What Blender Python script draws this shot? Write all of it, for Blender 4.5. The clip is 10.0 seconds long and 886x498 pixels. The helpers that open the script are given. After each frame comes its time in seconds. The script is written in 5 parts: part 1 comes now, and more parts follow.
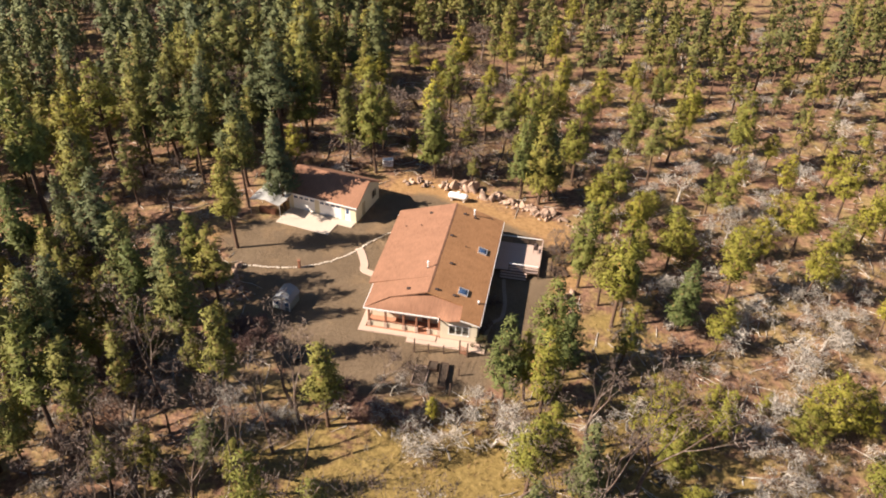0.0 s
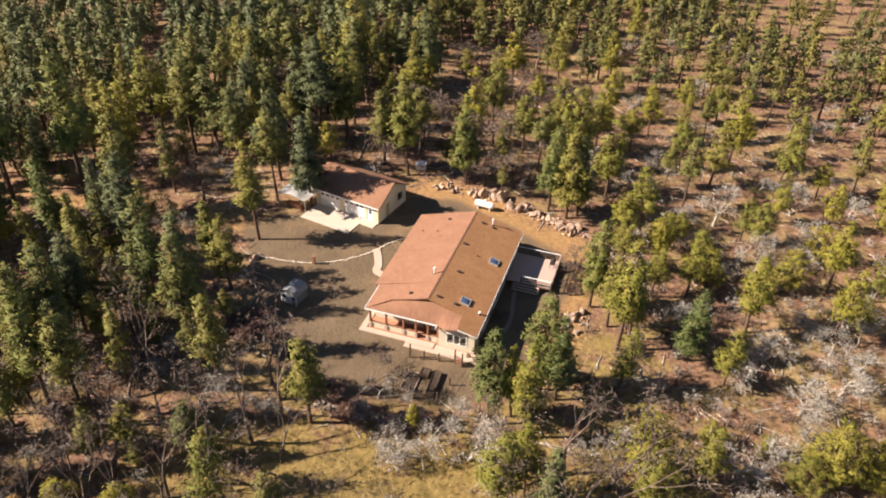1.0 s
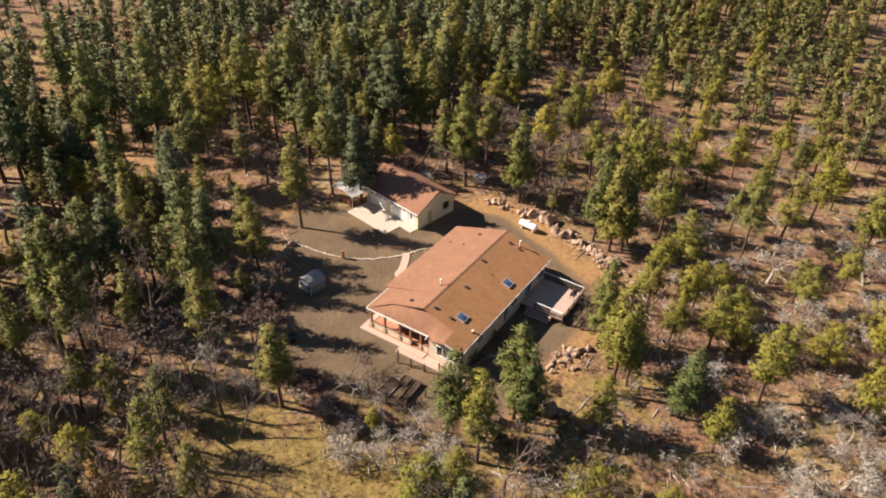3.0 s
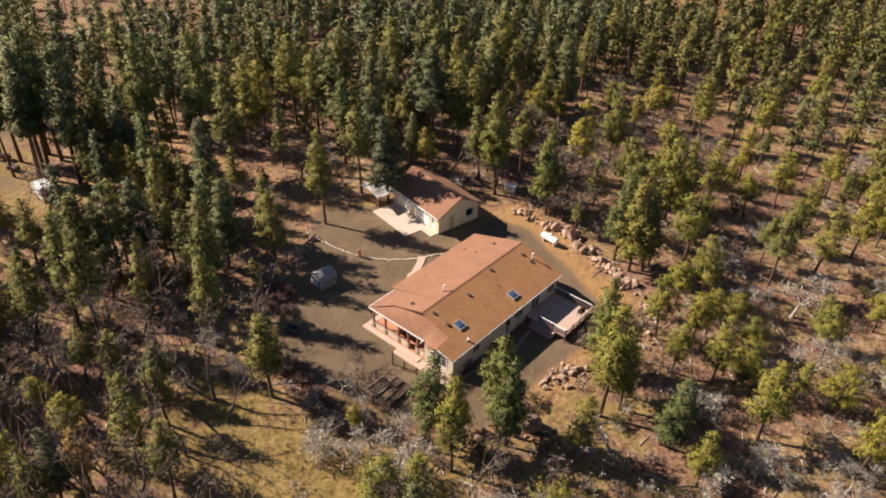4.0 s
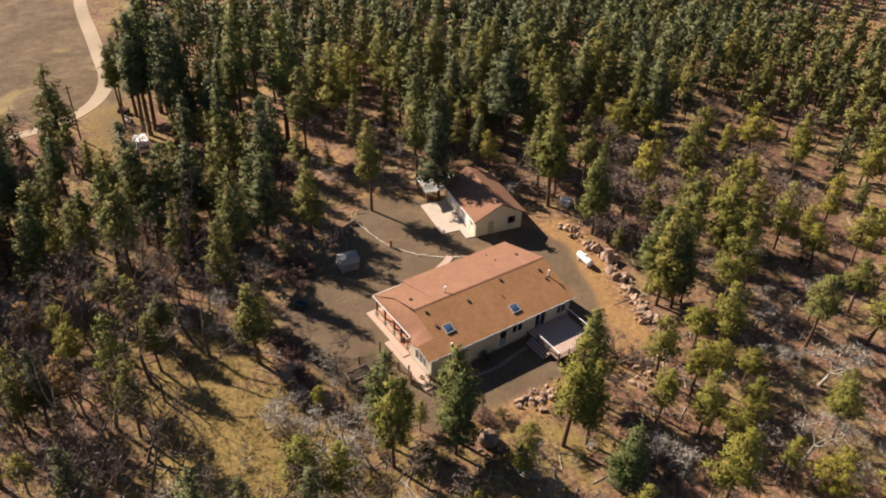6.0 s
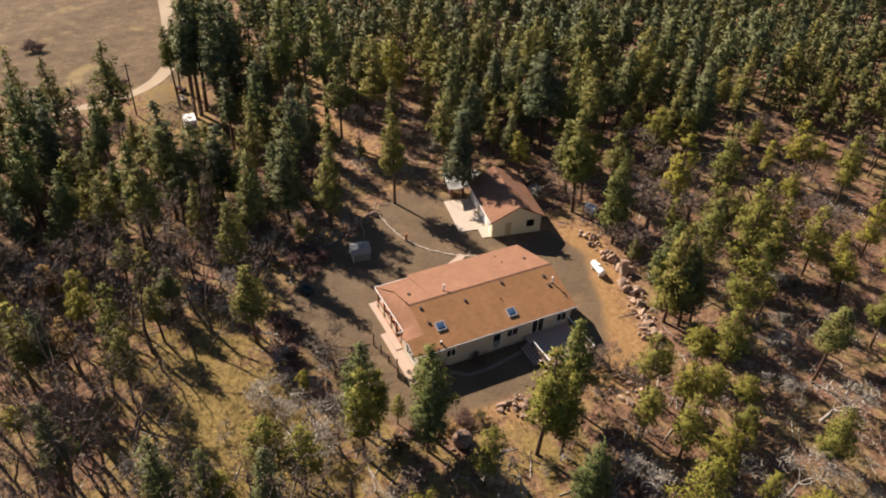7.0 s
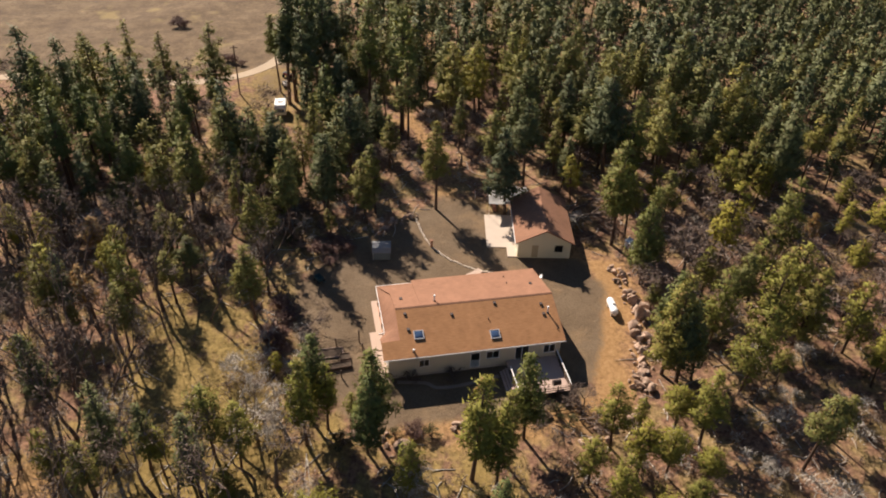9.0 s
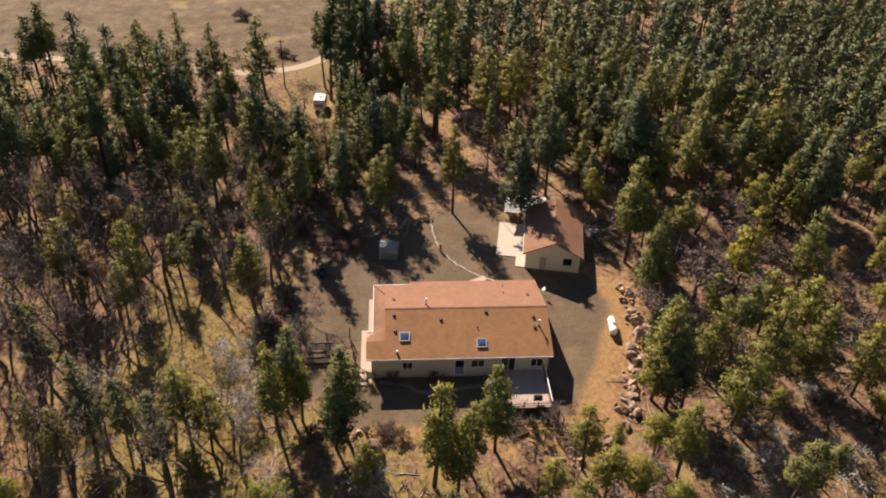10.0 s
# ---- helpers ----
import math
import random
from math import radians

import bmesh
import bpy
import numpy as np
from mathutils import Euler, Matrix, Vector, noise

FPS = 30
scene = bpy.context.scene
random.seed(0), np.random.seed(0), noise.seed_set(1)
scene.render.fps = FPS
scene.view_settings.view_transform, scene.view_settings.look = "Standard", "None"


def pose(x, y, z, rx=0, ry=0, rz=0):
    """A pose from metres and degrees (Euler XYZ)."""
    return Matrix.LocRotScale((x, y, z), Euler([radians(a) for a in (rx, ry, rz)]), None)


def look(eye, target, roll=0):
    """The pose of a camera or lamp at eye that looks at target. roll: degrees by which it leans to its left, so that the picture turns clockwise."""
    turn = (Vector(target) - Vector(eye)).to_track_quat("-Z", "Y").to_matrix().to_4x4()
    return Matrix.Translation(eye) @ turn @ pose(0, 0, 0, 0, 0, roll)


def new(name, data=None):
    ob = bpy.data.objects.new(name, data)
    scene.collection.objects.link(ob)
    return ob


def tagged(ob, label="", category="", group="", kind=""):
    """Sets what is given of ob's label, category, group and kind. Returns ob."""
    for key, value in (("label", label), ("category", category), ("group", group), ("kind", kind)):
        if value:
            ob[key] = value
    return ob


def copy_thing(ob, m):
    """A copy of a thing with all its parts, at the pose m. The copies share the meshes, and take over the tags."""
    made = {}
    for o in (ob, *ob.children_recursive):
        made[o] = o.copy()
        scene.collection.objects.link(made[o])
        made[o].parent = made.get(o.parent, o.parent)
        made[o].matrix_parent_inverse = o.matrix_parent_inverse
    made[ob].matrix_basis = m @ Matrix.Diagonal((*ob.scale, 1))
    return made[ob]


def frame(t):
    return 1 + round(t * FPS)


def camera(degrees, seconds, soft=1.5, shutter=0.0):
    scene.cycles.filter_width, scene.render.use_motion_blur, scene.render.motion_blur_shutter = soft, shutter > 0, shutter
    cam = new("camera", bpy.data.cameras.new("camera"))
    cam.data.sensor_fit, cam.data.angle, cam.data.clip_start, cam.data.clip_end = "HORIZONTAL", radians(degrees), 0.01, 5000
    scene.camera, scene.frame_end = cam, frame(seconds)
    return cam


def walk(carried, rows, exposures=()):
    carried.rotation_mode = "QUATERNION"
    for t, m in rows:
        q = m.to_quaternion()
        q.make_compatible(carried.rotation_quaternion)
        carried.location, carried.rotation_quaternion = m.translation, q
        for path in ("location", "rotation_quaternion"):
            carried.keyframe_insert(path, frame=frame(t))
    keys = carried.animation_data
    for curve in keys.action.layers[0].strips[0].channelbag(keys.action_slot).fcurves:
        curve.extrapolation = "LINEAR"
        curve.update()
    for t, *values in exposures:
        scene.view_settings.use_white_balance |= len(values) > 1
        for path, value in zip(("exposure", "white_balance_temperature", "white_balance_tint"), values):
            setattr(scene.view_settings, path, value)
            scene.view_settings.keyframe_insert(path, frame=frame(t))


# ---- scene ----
cam = camera(59.7, 10.0, soft=1.9)
METRES, EYE, TILT, LEAN, TURN = 91.2, 57.8, 0.0, 0.0, 9.6
ROWS = [
    (0.0, 0.0, 0.0, 0.0, 1.19, -35.62, -1.66),
    (0.5, 0.0485, 0.0078, 0.0006, 5.17, -35.57, -1.66),
    (1.0, 0.0939, 0.0159, 0.0016, 8.86, -35.53, -1.64),
    (1.5, 0.1383, 0.0254, 0.0037, 12.53, -35.48, -1.64),
    (2.0, 0.1845, 0.0377, 0.0062, 16.43, -35.44, -1.7),
    (2.5, 0.2276, 0.0519, 0.0092, 19.95, -35.39, -1.74),
    (4.0, 0.3542, 0.1116, 0.0175, 31.04, -35.24, -1.9),
    (4.5, 0.3971, 0.1397, 0.0214, 35.14, -35.24, -1.91),
    (5.0, 0.4361, 0.1689, 0.0263, 38.88, -35.28, -1.92),
    (5.5, 0.4736, 0.2003, 0.0301, 42.57, -35.61, -1.93),
    (7.0, 0.5767, 0.3143, 0.0458, 54.14, -36.85, -1.9),
    (7.5, 0.6072, 0.3602, 0.0511, 58.22, -36.92, -1.86),
    (8.0, 0.6335, 0.4055, 0.0557, 62.04, -36.96, -1.81),
    (8.5, 0.6561, 0.4521, 0.0595, 65.77, -36.98, -1.78),
    (9.0, 0.6761, 0.5041, 0.0623, 69.62, -37.02, -1.7),
    (9.5, 0.6912, 0.5543, 0.0639, 73.25, -37.04, -1.66),
    (10.0, 0.7018, 0.6066, 0.0646, 76.99, -37.05, -1.7),
]
walk(cam, [(t, pose(0, 0, EYE, TILT, LEAN, TURN) @ pose(METRES * x, METRES * y, METRES * z, 90 + pitch, roll, yaw)) for t, x, y, z, yaw, pitch, roll in ROWS],
     exposures=[(0.0, 1.4), (2.5, 1.27), (4.5, 1.06), (7.0, 1.0), (10.0, 1.04)])

# ---- light ----
SUN_EL, SUN_FROM = 35.0, Vector((-0.936, -0.352, 0.0))
world = bpy.data.worlds.new("sky")
scene.world = world
world.use_nodes = True
wn, wl = world.node_tree.nodes, world.node_tree.links
sky = wn.new("ShaderNodeTexSky")
sky.sky_type, sky.sun_disc = "NISHITA", False
sky.altitude, sky.air_density, sky.dust_density = 2200, 0.85, 0.3
sky.sun_elevation = radians(SUN_EL)
sky.sun_rotation = math.atan2(SUN_FROM.x, SUN_FROM.y)
wl.new(sky.outputs["Color"], wn["Background"].inputs["Color"])
wn["Background"].inputs["Strength"].default_value = 0.05

sun_data = bpy.data.lights.new("sun", "SUN")
sun_data.energy, sun_data.angle, sun_data.color = 5.0, radians(0.55), (1.0, 0.855, 0.73)
sun = new("sun", sun_data)
sun.matrix_world = look(SUN_FROM * math.cos(radians(SUN_EL)) * 100 + Vector((0, 0, 100 * math.sin(radians(SUN_EL)))), (0, 0, 0))

# ---- materials ----
class Nodes:
    """A small builder for node materials."""

    def __init__(self, name):
        self.mat = bpy.data.materials.new(name)
        self.mat.use_nodes = True
        self.tree = self.mat.node_tree
        self.bsdf = self.tree.nodes["Principled BSDF"]
        self.out = self.tree.nodes["Material Output"]

    def add(self, kind, **inputs):
        node = self.tree.nodes.new(kind)
        for key, value in inputs.items():
            self.set(node, key.replace("_", " "), value)
        return node

    def set(self, node, key, value):
        sock = node.inputs[key] if isinstance(key, int) else node.inputs[key]
        if isinstance(value, bpy.types.NodeSocket):
            self.tree.links.new(value, sock)
        else:
            sock.default_value = value

    def coords(self, kind="Object"):
        return self.add("ShaderNodeTexCoord").outputs[kind]

    def place(self):
        return self.add("ShaderNodeNewGeometry").outputs["Position"]

    def noise(self, vec, scale, detail=4.0, rough=0.6):
        n = self.add("ShaderNodeTexNoise", Scale=scale, Detail=detail, Roughness=rough)
        if vec is not None:
            self.set(n, "Vector", vec)
        return n.outputs["Fac"]

    def ramp(self, fac, stops):
        n = self.add("ShaderNodeValToRGB")
        n.color_ramp.elements[0].position, n.color_ramp.elements[0].color = stops[0][0], (*stops[0][1], 1)
        n.color_ramp.elements[1].position, n.color_ramp.elements[1].color = stops[-1][0], (*stops[-1][1], 1)
        for pos, col in stops[1:-1]:
            e = n.color_ramp.elements.new(pos)
            e.color = (*col, 1)
        self.set(n, "Fac", fac)
        return n.outputs["Color"]

    def math(self, op, a, b=0.0, clamp=False):
        n = self.add("ShaderNodeMath")
        n.operation, n.use_clamp = op, clamp
        self.set(n, 0, a)
        self.set(n, 1, b)
        return n.outputs[0]

    def mix(self, fac, a, b, blend="MIX"):
        n = self.add("ShaderNodeMix")
        n.data_type, n.blend_type = "RGBA", blend
        for sock, value in ((n.inputs[0], fac), (n.inputs[6], a), (n.inputs[7], b)):
            if isinstance(value, bpy.types.NodeSocket):
                self.tree.links.new(value, sock)
            else:
                sock.default_value = value if not isinstance(value, tuple) or len(value) == 4 else (*value, 1)
        return n.outputs[2]

    def steps(self, fac, low, high):
        n = self.add("ShaderNodeMapRange")
        n.interpolation_type = "SMOOTHSTEP"
        self.set(n, "Value", fac)
        n.inputs["From Min"].default_value, n.inputs["From Max"].default_value = low, high
        return n.outputs["Result"]

    def hsv(self, color, hue=0.5, sat=1.0, val=1.0):
        n = self.add("ShaderNodeHueSaturation", Color=color)
        for key, value in (("Hue", hue), ("Saturation", sat), ("Value", val)):
            self.set(n, key, value)
        return n.outputs["Color"]

    def random(self):
        return self.add("ShaderNodeObjectInfo").outputs["Random"]

    def island(self):
        return self.add("ShaderNodeNewGeometry").outputs["Random Per Island"]

    def bump(self, height, strength=0.4, distance=0.02):
        n = self.add("ShaderNodeBump", Strength=strength, Distance=distance, Height=height)
        self.set(self.bsdf, "Normal", n.outputs["Normal"])

    def done(self, color, rough=0.85, metal=0.0, spec=0.3):
        self.set(self.bsdf, "Base Color", color if isinstance(color, bpy.types.NodeSocket) else (*color, 1))
        self.set(self.bsdf, "Roughness", rough)
        self.set(self.bsdf, "Metallic", metal)
        self.set(self.bsdf, "Specular IOR Level", spec)
        return self.mat


def plain(name, color, rough=0.8, metal=0.0, spread=0.25, scale=3.0, fine=30.0, bump=0.2, spec=0.3):
    """Painted or raw surface with broad stains and a fine grain."""
    m = Nodes(name)
    p = m.coords()
    broad, grain = m.noise(p, scale), m.noise(p, fine, 3)
    v = m.math("ADD", m.math("MULTIPLY", broad, spread), m.math("MULTIPLY", grain, spread * 0.6))
    v = m.math("ADD", v, 1.0 - spread * 0.8)
    m.bump(grain, bump, 0.01)
    return m.done(m.hsv((*color, 1), val=v), rough, metal, spec)


def foliage_mat(name, dark, light, dry, dry_share=0.06):
    """Needles: each tree has its own tint, each spray its own shade."""
    m = Nodes(name)
    own = m.add("ShaderNodeAttribute")
    own.attribute_name = "tree"
    r = m.math("FRACT", m.math("ADD", m.random(), own.outputs["Fac"]))
    isl = m.island()
    col = m.mix(r, dark, light)
    col = m.hsv(col, hue=m.math("ADD", 0.488, m.math("MULTIPLY", isl, 0.024)), val=m.math("ADD", 0.89, m.math("MULTIPLY", isl, 0.22)))
    col = m.mix(m.steps(isl, 1 - dry_share, 1 - dry_share + 0.01), col, dry)
    m.done(col, 0.7, 0, 0.2)
    tr = m.add("ShaderNodeBsdfTranslucent", Color=m.hsv(col, hue=0.49, val=1.25))
    mixed = m.add("ShaderNodeMixShader", Fac=0.12)
    m.tree.links.new(m.bsdf.outputs[0], mixed.inputs[1])
    m.tree.links.new(tr.outputs[0], mixed.inputs[2])
    m.tree.links.new(mixed.outputs[0], m.out.inputs["Surface"])
    return m.mat


NEEDLES = foliage_mat("pine needles", (0.116, 0.126, 0.04), (0.212, 0.188, 0.038), (0.2, 0.12, 0.04))
NEEDLES_GOLD = foliage_mat("sunlit yellow-green needles", (0.145, 0.146, 0.03), (0.258, 0.226, 0.03), (0.26, 0.16, 0.05), 0.04)
NEEDLES_DARK = foliage_mat("fir needles", (0.086, 0.1, 0.046), (0.125, 0.132, 0.046), (0.12, 0.09, 0.03), 0.03)
NEEDLES_MID = foliage_mat("deep green pine needles", (0.1, 0.12, 0.037), (0.15, 0.154, 0.035), (0.2, 0.13, 0.05), 0.03)
NEEDLES_FAR = foliage_mat("olive pine needles of the deep woods", (0.088, 0.096, 0.036), (0.17, 0.15, 0.034), (0.16, 0.1, 0.04), 0.04)
NEEDLES_DRY = foliage_mat("rusty needles", (0.2, 0.11, 0.03), (0.26, 0.15, 0.04), (0.14, 0.12, 0.04), 0.2)


def bark_mat(name, dark, light, patch):
    m = Nodes(name)
    p = m.coords()
    n1, n2 = m.noise(p, 3.0, 6), m.noise(p, 14.0, 5)
    col = m.mix(n2, dark, light)
    col = m.mix(m.steps(n1, 0.5, 0.62), col, patch)
    m.bump(n2, 0.6, 0.04)
    return m.done(m.hsv(col, val=m.math("ADD", 0.75, m.math("MULTIPLY", m.random(), 0.5))), 0.95)


BARK = bark_mat("pine bark", (0.05, 0.035, 0.025), (0.16, 0.095, 0.06), (0.1, 0.06, 0.04))
OAK_BARK = bark_mat("lichened oak bark", (0.16, 0.135, 0.11), (0.39, 0.35, 0.295), (0.5, 0.465, 0.4))
TWIG = bark_mat("brown twigs", (0.07, 0.045, 0.035), (0.17, 0.12, 0.09), (0.22, 0.18, 0.15))
RED_TWIG = bark_mat("dark red twigs", (0.07, 0.035, 0.03), (0.15, 0.085, 0.07), (0.12, 0.09, 0.08))


def ground_mat():
    m = Nodes("forest floor, gravel and dry meadow")
    p = m.place()
    att = m.add("ShaderNodeAttribute")
    att.attribute_name = "zones"
    sep = m.add("ShaderNodeSeparateColor", Color=att.outputs["Color"])
    n_big, n_mid, n_small, n_fine = m.noise(p, 0.045, 4), m.noise(p, 0.28, 5, 0.65), m.noise(p, 1.6, 5, 0.7), m.noise(p, 9.0, 4, 0.7)
    # needle litter and bare soil, with dry grass between
    floor = m.ramp(n_small, [(0.25, (0.06, 0.034, 0.026)), (0.46, (0.165, 0.092, 0.06)), (0.6, (0.285, 0.165, 0.102)), (0.78, (0.41, 0.26, 0.17))])
    grass = m.ramp(n_small, [(0.25, (0.12, 0.085, 0.036)), (0.5, (0.255, 0.182, 0.08)), (0.75, (0.4, 0.295, 0.155))])
    col = m.mix(m.steps(m.math("ADD", n_mid, m.math("MULTIPLY", n_big, 0.5)), 0.66, 0.9), floor, grass)
    lush = m.ramp(n_small, [(0.25, (0.11, 0.077, 0.03)), (0.5, (0.23, 0.163, 0.056)), (0.75, (0.35, 0.255, 0.1))])
    rag = m.math("SUBTRACT", m.math("ADD", n_mid, m.math("MULTIPLY", n_small, 0.5)), 0.75)

    def zone(sock, reach=0.9, soft=0.12):
        v = m.math("ADD", sock, m.math("MULTIPLY", rag, reach))
        return m.steps(v, 0.5 - soft, 0.5 + soft)

    col = m.mix(zone(sep.outputs["Blue"], 2.2, 0.3), col, lush)
    meadow = m.ramp(m.math("ADD", m.math("MULTIPLY", n_mid, 0.6), m.math("MULTIPLY", n_small, 0.4)), [(0.3, (0.07, 0.049, 0.029)), (0.5, (0.145, 0.1, 0.058)), (0.7, (0.235, 0.17, 0.1))])
    meadow = m.mix(m.steps(m.noise(p, 0.06, 5, 0.7), 0.5, 0.66), meadow, m.ramp(n_mid, [(0.3, (0.1, 0.067, 0.042)), (0.7, (0.19, 0.134, 0.078))]))
    meadow = m.mix(m.steps(m.noise(p, 0.09, 4, 0.6), 0.56, 0.7), meadow, (0.25, 0.185, 0.085))
    col = m.mix(zone(att.outputs["Alpha"], 0.5), col, meadow)
    dirt = m.ramp(n_small, [(0.25, (0.2, 0.11, 0.046)), (0.55, (0.335, 0.2, 0.088)), (0.8, (0.43, 0.275, 0.14))])
    col = m.mix(zone(sep.outputs["Green"], 1.6, 0.3), col, dirt)
    gravel = m.ramp(m.math("ADD", m.math("MULTIPLY", n_mid, 0.45), m.math("MULTIPLY", n_fine, 0.55)), [(0.3, (0.1, 0.07, 0.043)), (0.5, (0.145, 0.104, 0.065)), (0.7, (0.2, 0.148, 0.096))])
    gravel = m.mix(m.math("MULTIPLY", m.steps(m.noise(p, 0.16, 5, 0.7), 0.5, 0.72), 0.6), gravel, (0.25, 0.165, 0.09))
    col = m.mix(zone(sep.outputs["Red"], 0.8, 0.2), col, gravel)
    col = m.hsv(col, val=m.math("ADD", 0.72, m.math("MULTIPLY", n_fine, 0.56)))
    m.bump(m.math("ADD", n_small, m.math("MULTIPLY", n_fine, 0.4)), 0.9, 0.16)
    return m.done(col, 0.95, 0, 0.15)


GROUND = ground_mat()


def shingle_mat(name, low, high):
    m = Nodes(name)
    p = m.coords()
    flat = m.add("ShaderNodeMapping", Vector=p)
    flat.inputs["Scale"].default_value = (7.0, 1.3, 0.0)
    isl, big, fine = m.noise(flat.outputs[0], 1.0, 3, 0.7), m.noise(p, 0.5, 4), m.noise(p, 22.0, 3)
    v = m.math("ADD", m.math("ADD", 0.17, m.math("MULTIPLY", isl, 0.85)), m.math("ADD", m.math("MULTIPLY", big, 0.45), m.math("MULTIPLY", fine, 0.4)))
    col = m.hsv(m.mix(m.noise(p, 1.4, 3), low, high), val=v)
    m.bump(fine, 0.5, 0.01)
    return m.done(col, 0.92, 0, 0.2)


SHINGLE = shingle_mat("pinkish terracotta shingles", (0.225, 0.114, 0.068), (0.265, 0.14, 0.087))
# east slope copy: lighter and more golden, its brightness painted into the colour
SHINGLE_EAST_LIT = shingle_mat("golden brown weathered shingles", (0.275, 0.137, 0.06), (0.37, 0.192, 0.09))
STUCCO = plain("cream wall siding", (0.62, 0.55, 0.41), 0.85, spread=0.12, scale=0.8, fine=18)
GARAGE_WALL = plain("pale yellow garage siding", (0.64, 0.57, 0.39), 0.85, spread=0.12, scale=0.8, fine=18)
WHITE = plain("white trim paint", (0.8, 0.78, 0.74), 0.6, spread=0.1)
TANK_WHITE = plain("white tank enamel", (0.86, 0.85, 0.82), 0.35, spread=0.06, spec=0.5)
CONCRETE = plain("pale concrete", (0.5, 0.42, 0.34), 0.9, spread=0.22, scale=0.7, fine=12)
WALK = plain("pinkish concrete walk", (0.47, 0.35, 0.275), 0.9, spread=0.2, scale=0.8, fine=14)
PATH_GREY = plain("dusty grey path concrete", (0.24, 0.19, 0.15), 0.95, spread=0.3, scale=0.8, fine=14)
TAN_DOOR = plain("tan door paint", (0.42, 0.33, 0.2), 0.8, spread=0.15)
TERRACOTTA = plain("terracotta tile porch floor", (0.42, 0.2, 0.12), 0.7, spread=0.3, scale=2)
COLUMN = plain("brown stained timber", (0.26, 0.12, 0.07), 0.75, spread=0.3)
DECK = plain("weathered pinkish deck boards", (0.46, 0.34, 0.28), 0.85, spread=0.3, scale=1.2, fine=25)
FENCE = plain("dark weathered timber", (0.1, 0.065, 0.045), 0.9, spread=0.4)
DARK_METAL = plain("dark metal vent", (0.05, 0.035, 0.03), 0.6)
GALV = plain("galvanised metal", (0.62, 0.61, 0.6), 0.4, 0.6, spread=0.2)
SHED_METAL = plain("grey-green shed cladding", (0.13, 0.15, 0.15), 0.6, 0.0, spread=0.3, scale=1.5)
SHED_ROOF = plain("weathered grey sheet roofing", (0.2, 0.205, 0.21), 0.7, spread=0.35, scale=1.5)
SHED_TRIM = plain("faded pale paint", (0.52, 0.51, 0.49), 0.8, spread=0.3, scale=2)
TARP = plain("faded white canopy tarp", (0.62, 0.62, 0.6), 0.7, spread=0.35, scale=1.2, fine=8)
COMPOST = plain("dark garden soil", (0.07, 0.05, 0.035), 0.95, spread=0.5, scale=3)
RUBBER = plain("black rubber", (0.02, 0.02, 0.02), 0.8)
TEAL_PAINT = plain("teal painted metal", (0.035, 0.075, 0.08), 0.6)
CURTAIN = plain("pale inner blind", (0.3, 0.28, 0.25), 0.9)


def rock_mat():
    m = Nodes("reddish tan boulder stone")
    p = m.coords()
    n1, n2 = m.noise(p, 1.2, 6, 0.65), m.noise(p, 9.0, 5)
    col = m.ramp(n1, [(0.3, (0.19, 0.125, 0.09)), (0.5, (0.36, 0.25, 0.18)), (0.7, (0.5, 0.39, 0.3))])
    col = m.mix(m.steps(m.noise(p, 3.1, 4), 0.58, 0.7), col, (0.3, 0.28, 0.23))
    m.bump(n2, 0.7, 0.05)
    return m.done(m.hsv(col, val=m.math("ADD", 0.75, m.math("MULTIPLY", m.random(), 0.5))), 0.95)


ROCK_MAT = rock_mat()


def glass_mat():
    m = Nodes("window glass")
    m.set(m.bsdf, "Transmission Weight", 1.0)
    return m.done((0.75, 0.8, 0.82), 0.02, 0, 0.5)


GLASS = glass_mat()

SKYLIGHT = plain("blue-grey skylight dome", (0.05, 0.085, 0.16), 0.08, spread=0.1, spec=0.8)
GRASS_BLADE = foliage_mat("dry grass blades", (0.28, 0.19, 0.085), (0.35, 0.255, 0.1), (0.2, 0.15, 0.06), 0.2)
SHRUB_LEAF = foliage_mat("dull shrub leaves", (0.05, 0.055, 0.02), (0.09, 0.085, 0.03), (0.12, 0.07, 0.04), 0.2)
RED_BRUSH = foliage_mat("reddish brush", (0.13, 0.08, 0.066), (0.2, 0.115, 0.09), (0.2, 0.14, 0.11), 0.2)

# ---- building tools ----
def box(bm, x0, x1, y0, y1, z0, z1, m=None):
    vs = [bm.verts.new((x, y, z)) for z in (z0, z1) for x, y in ((x0, y0), (x1, y0), (x1, y1), (x0, y1))]
    if m is not None:
        for v in vs:
            v.co = m @ v.co
    for f in ((3, 2, 1, 0), (4, 5, 6, 7), (0, 1, 5, 4), (1, 2, 6, 5), (2, 3, 7, 6), (3, 0, 4, 7)):
        bm.faces.new([vs[i] for i in f])
    return bm


def prism(bm, outline, z0, z1):
    """A straight slab over an outline that runs counter-clockwise from above."""
    low, top = [bm.verts.new((x, y, z0)) for x, y in outline], [bm.verts.new((x, y, z1)) for x, y in outline]
    bm.faces.new(low[::-1])
    bm.faces.new(top)
    for i in range(len(outline)):
        j = (i + 1) % len(outline)
        bm.faces.new((low[i], low[j], top[j], top[i]))
    return bm


def sheet(bm, corners, thick):
    """A flat slab under the polygon of corners (seen counter-clockwise from above)."""
    top = [bm.verts.new(c) for c in corners]
    low = [bm.verts.new(Vector(c) - Vector((0, 0, thick))) for c in corners]
    bm.faces.new(top)
    bm.faces.new(low[::-1])
    for i in range(len(corners)):
        j = (i + 1) % len(corners)
        bm.faces.new((low[i], low[j], top[j], top[i]))
    return bm


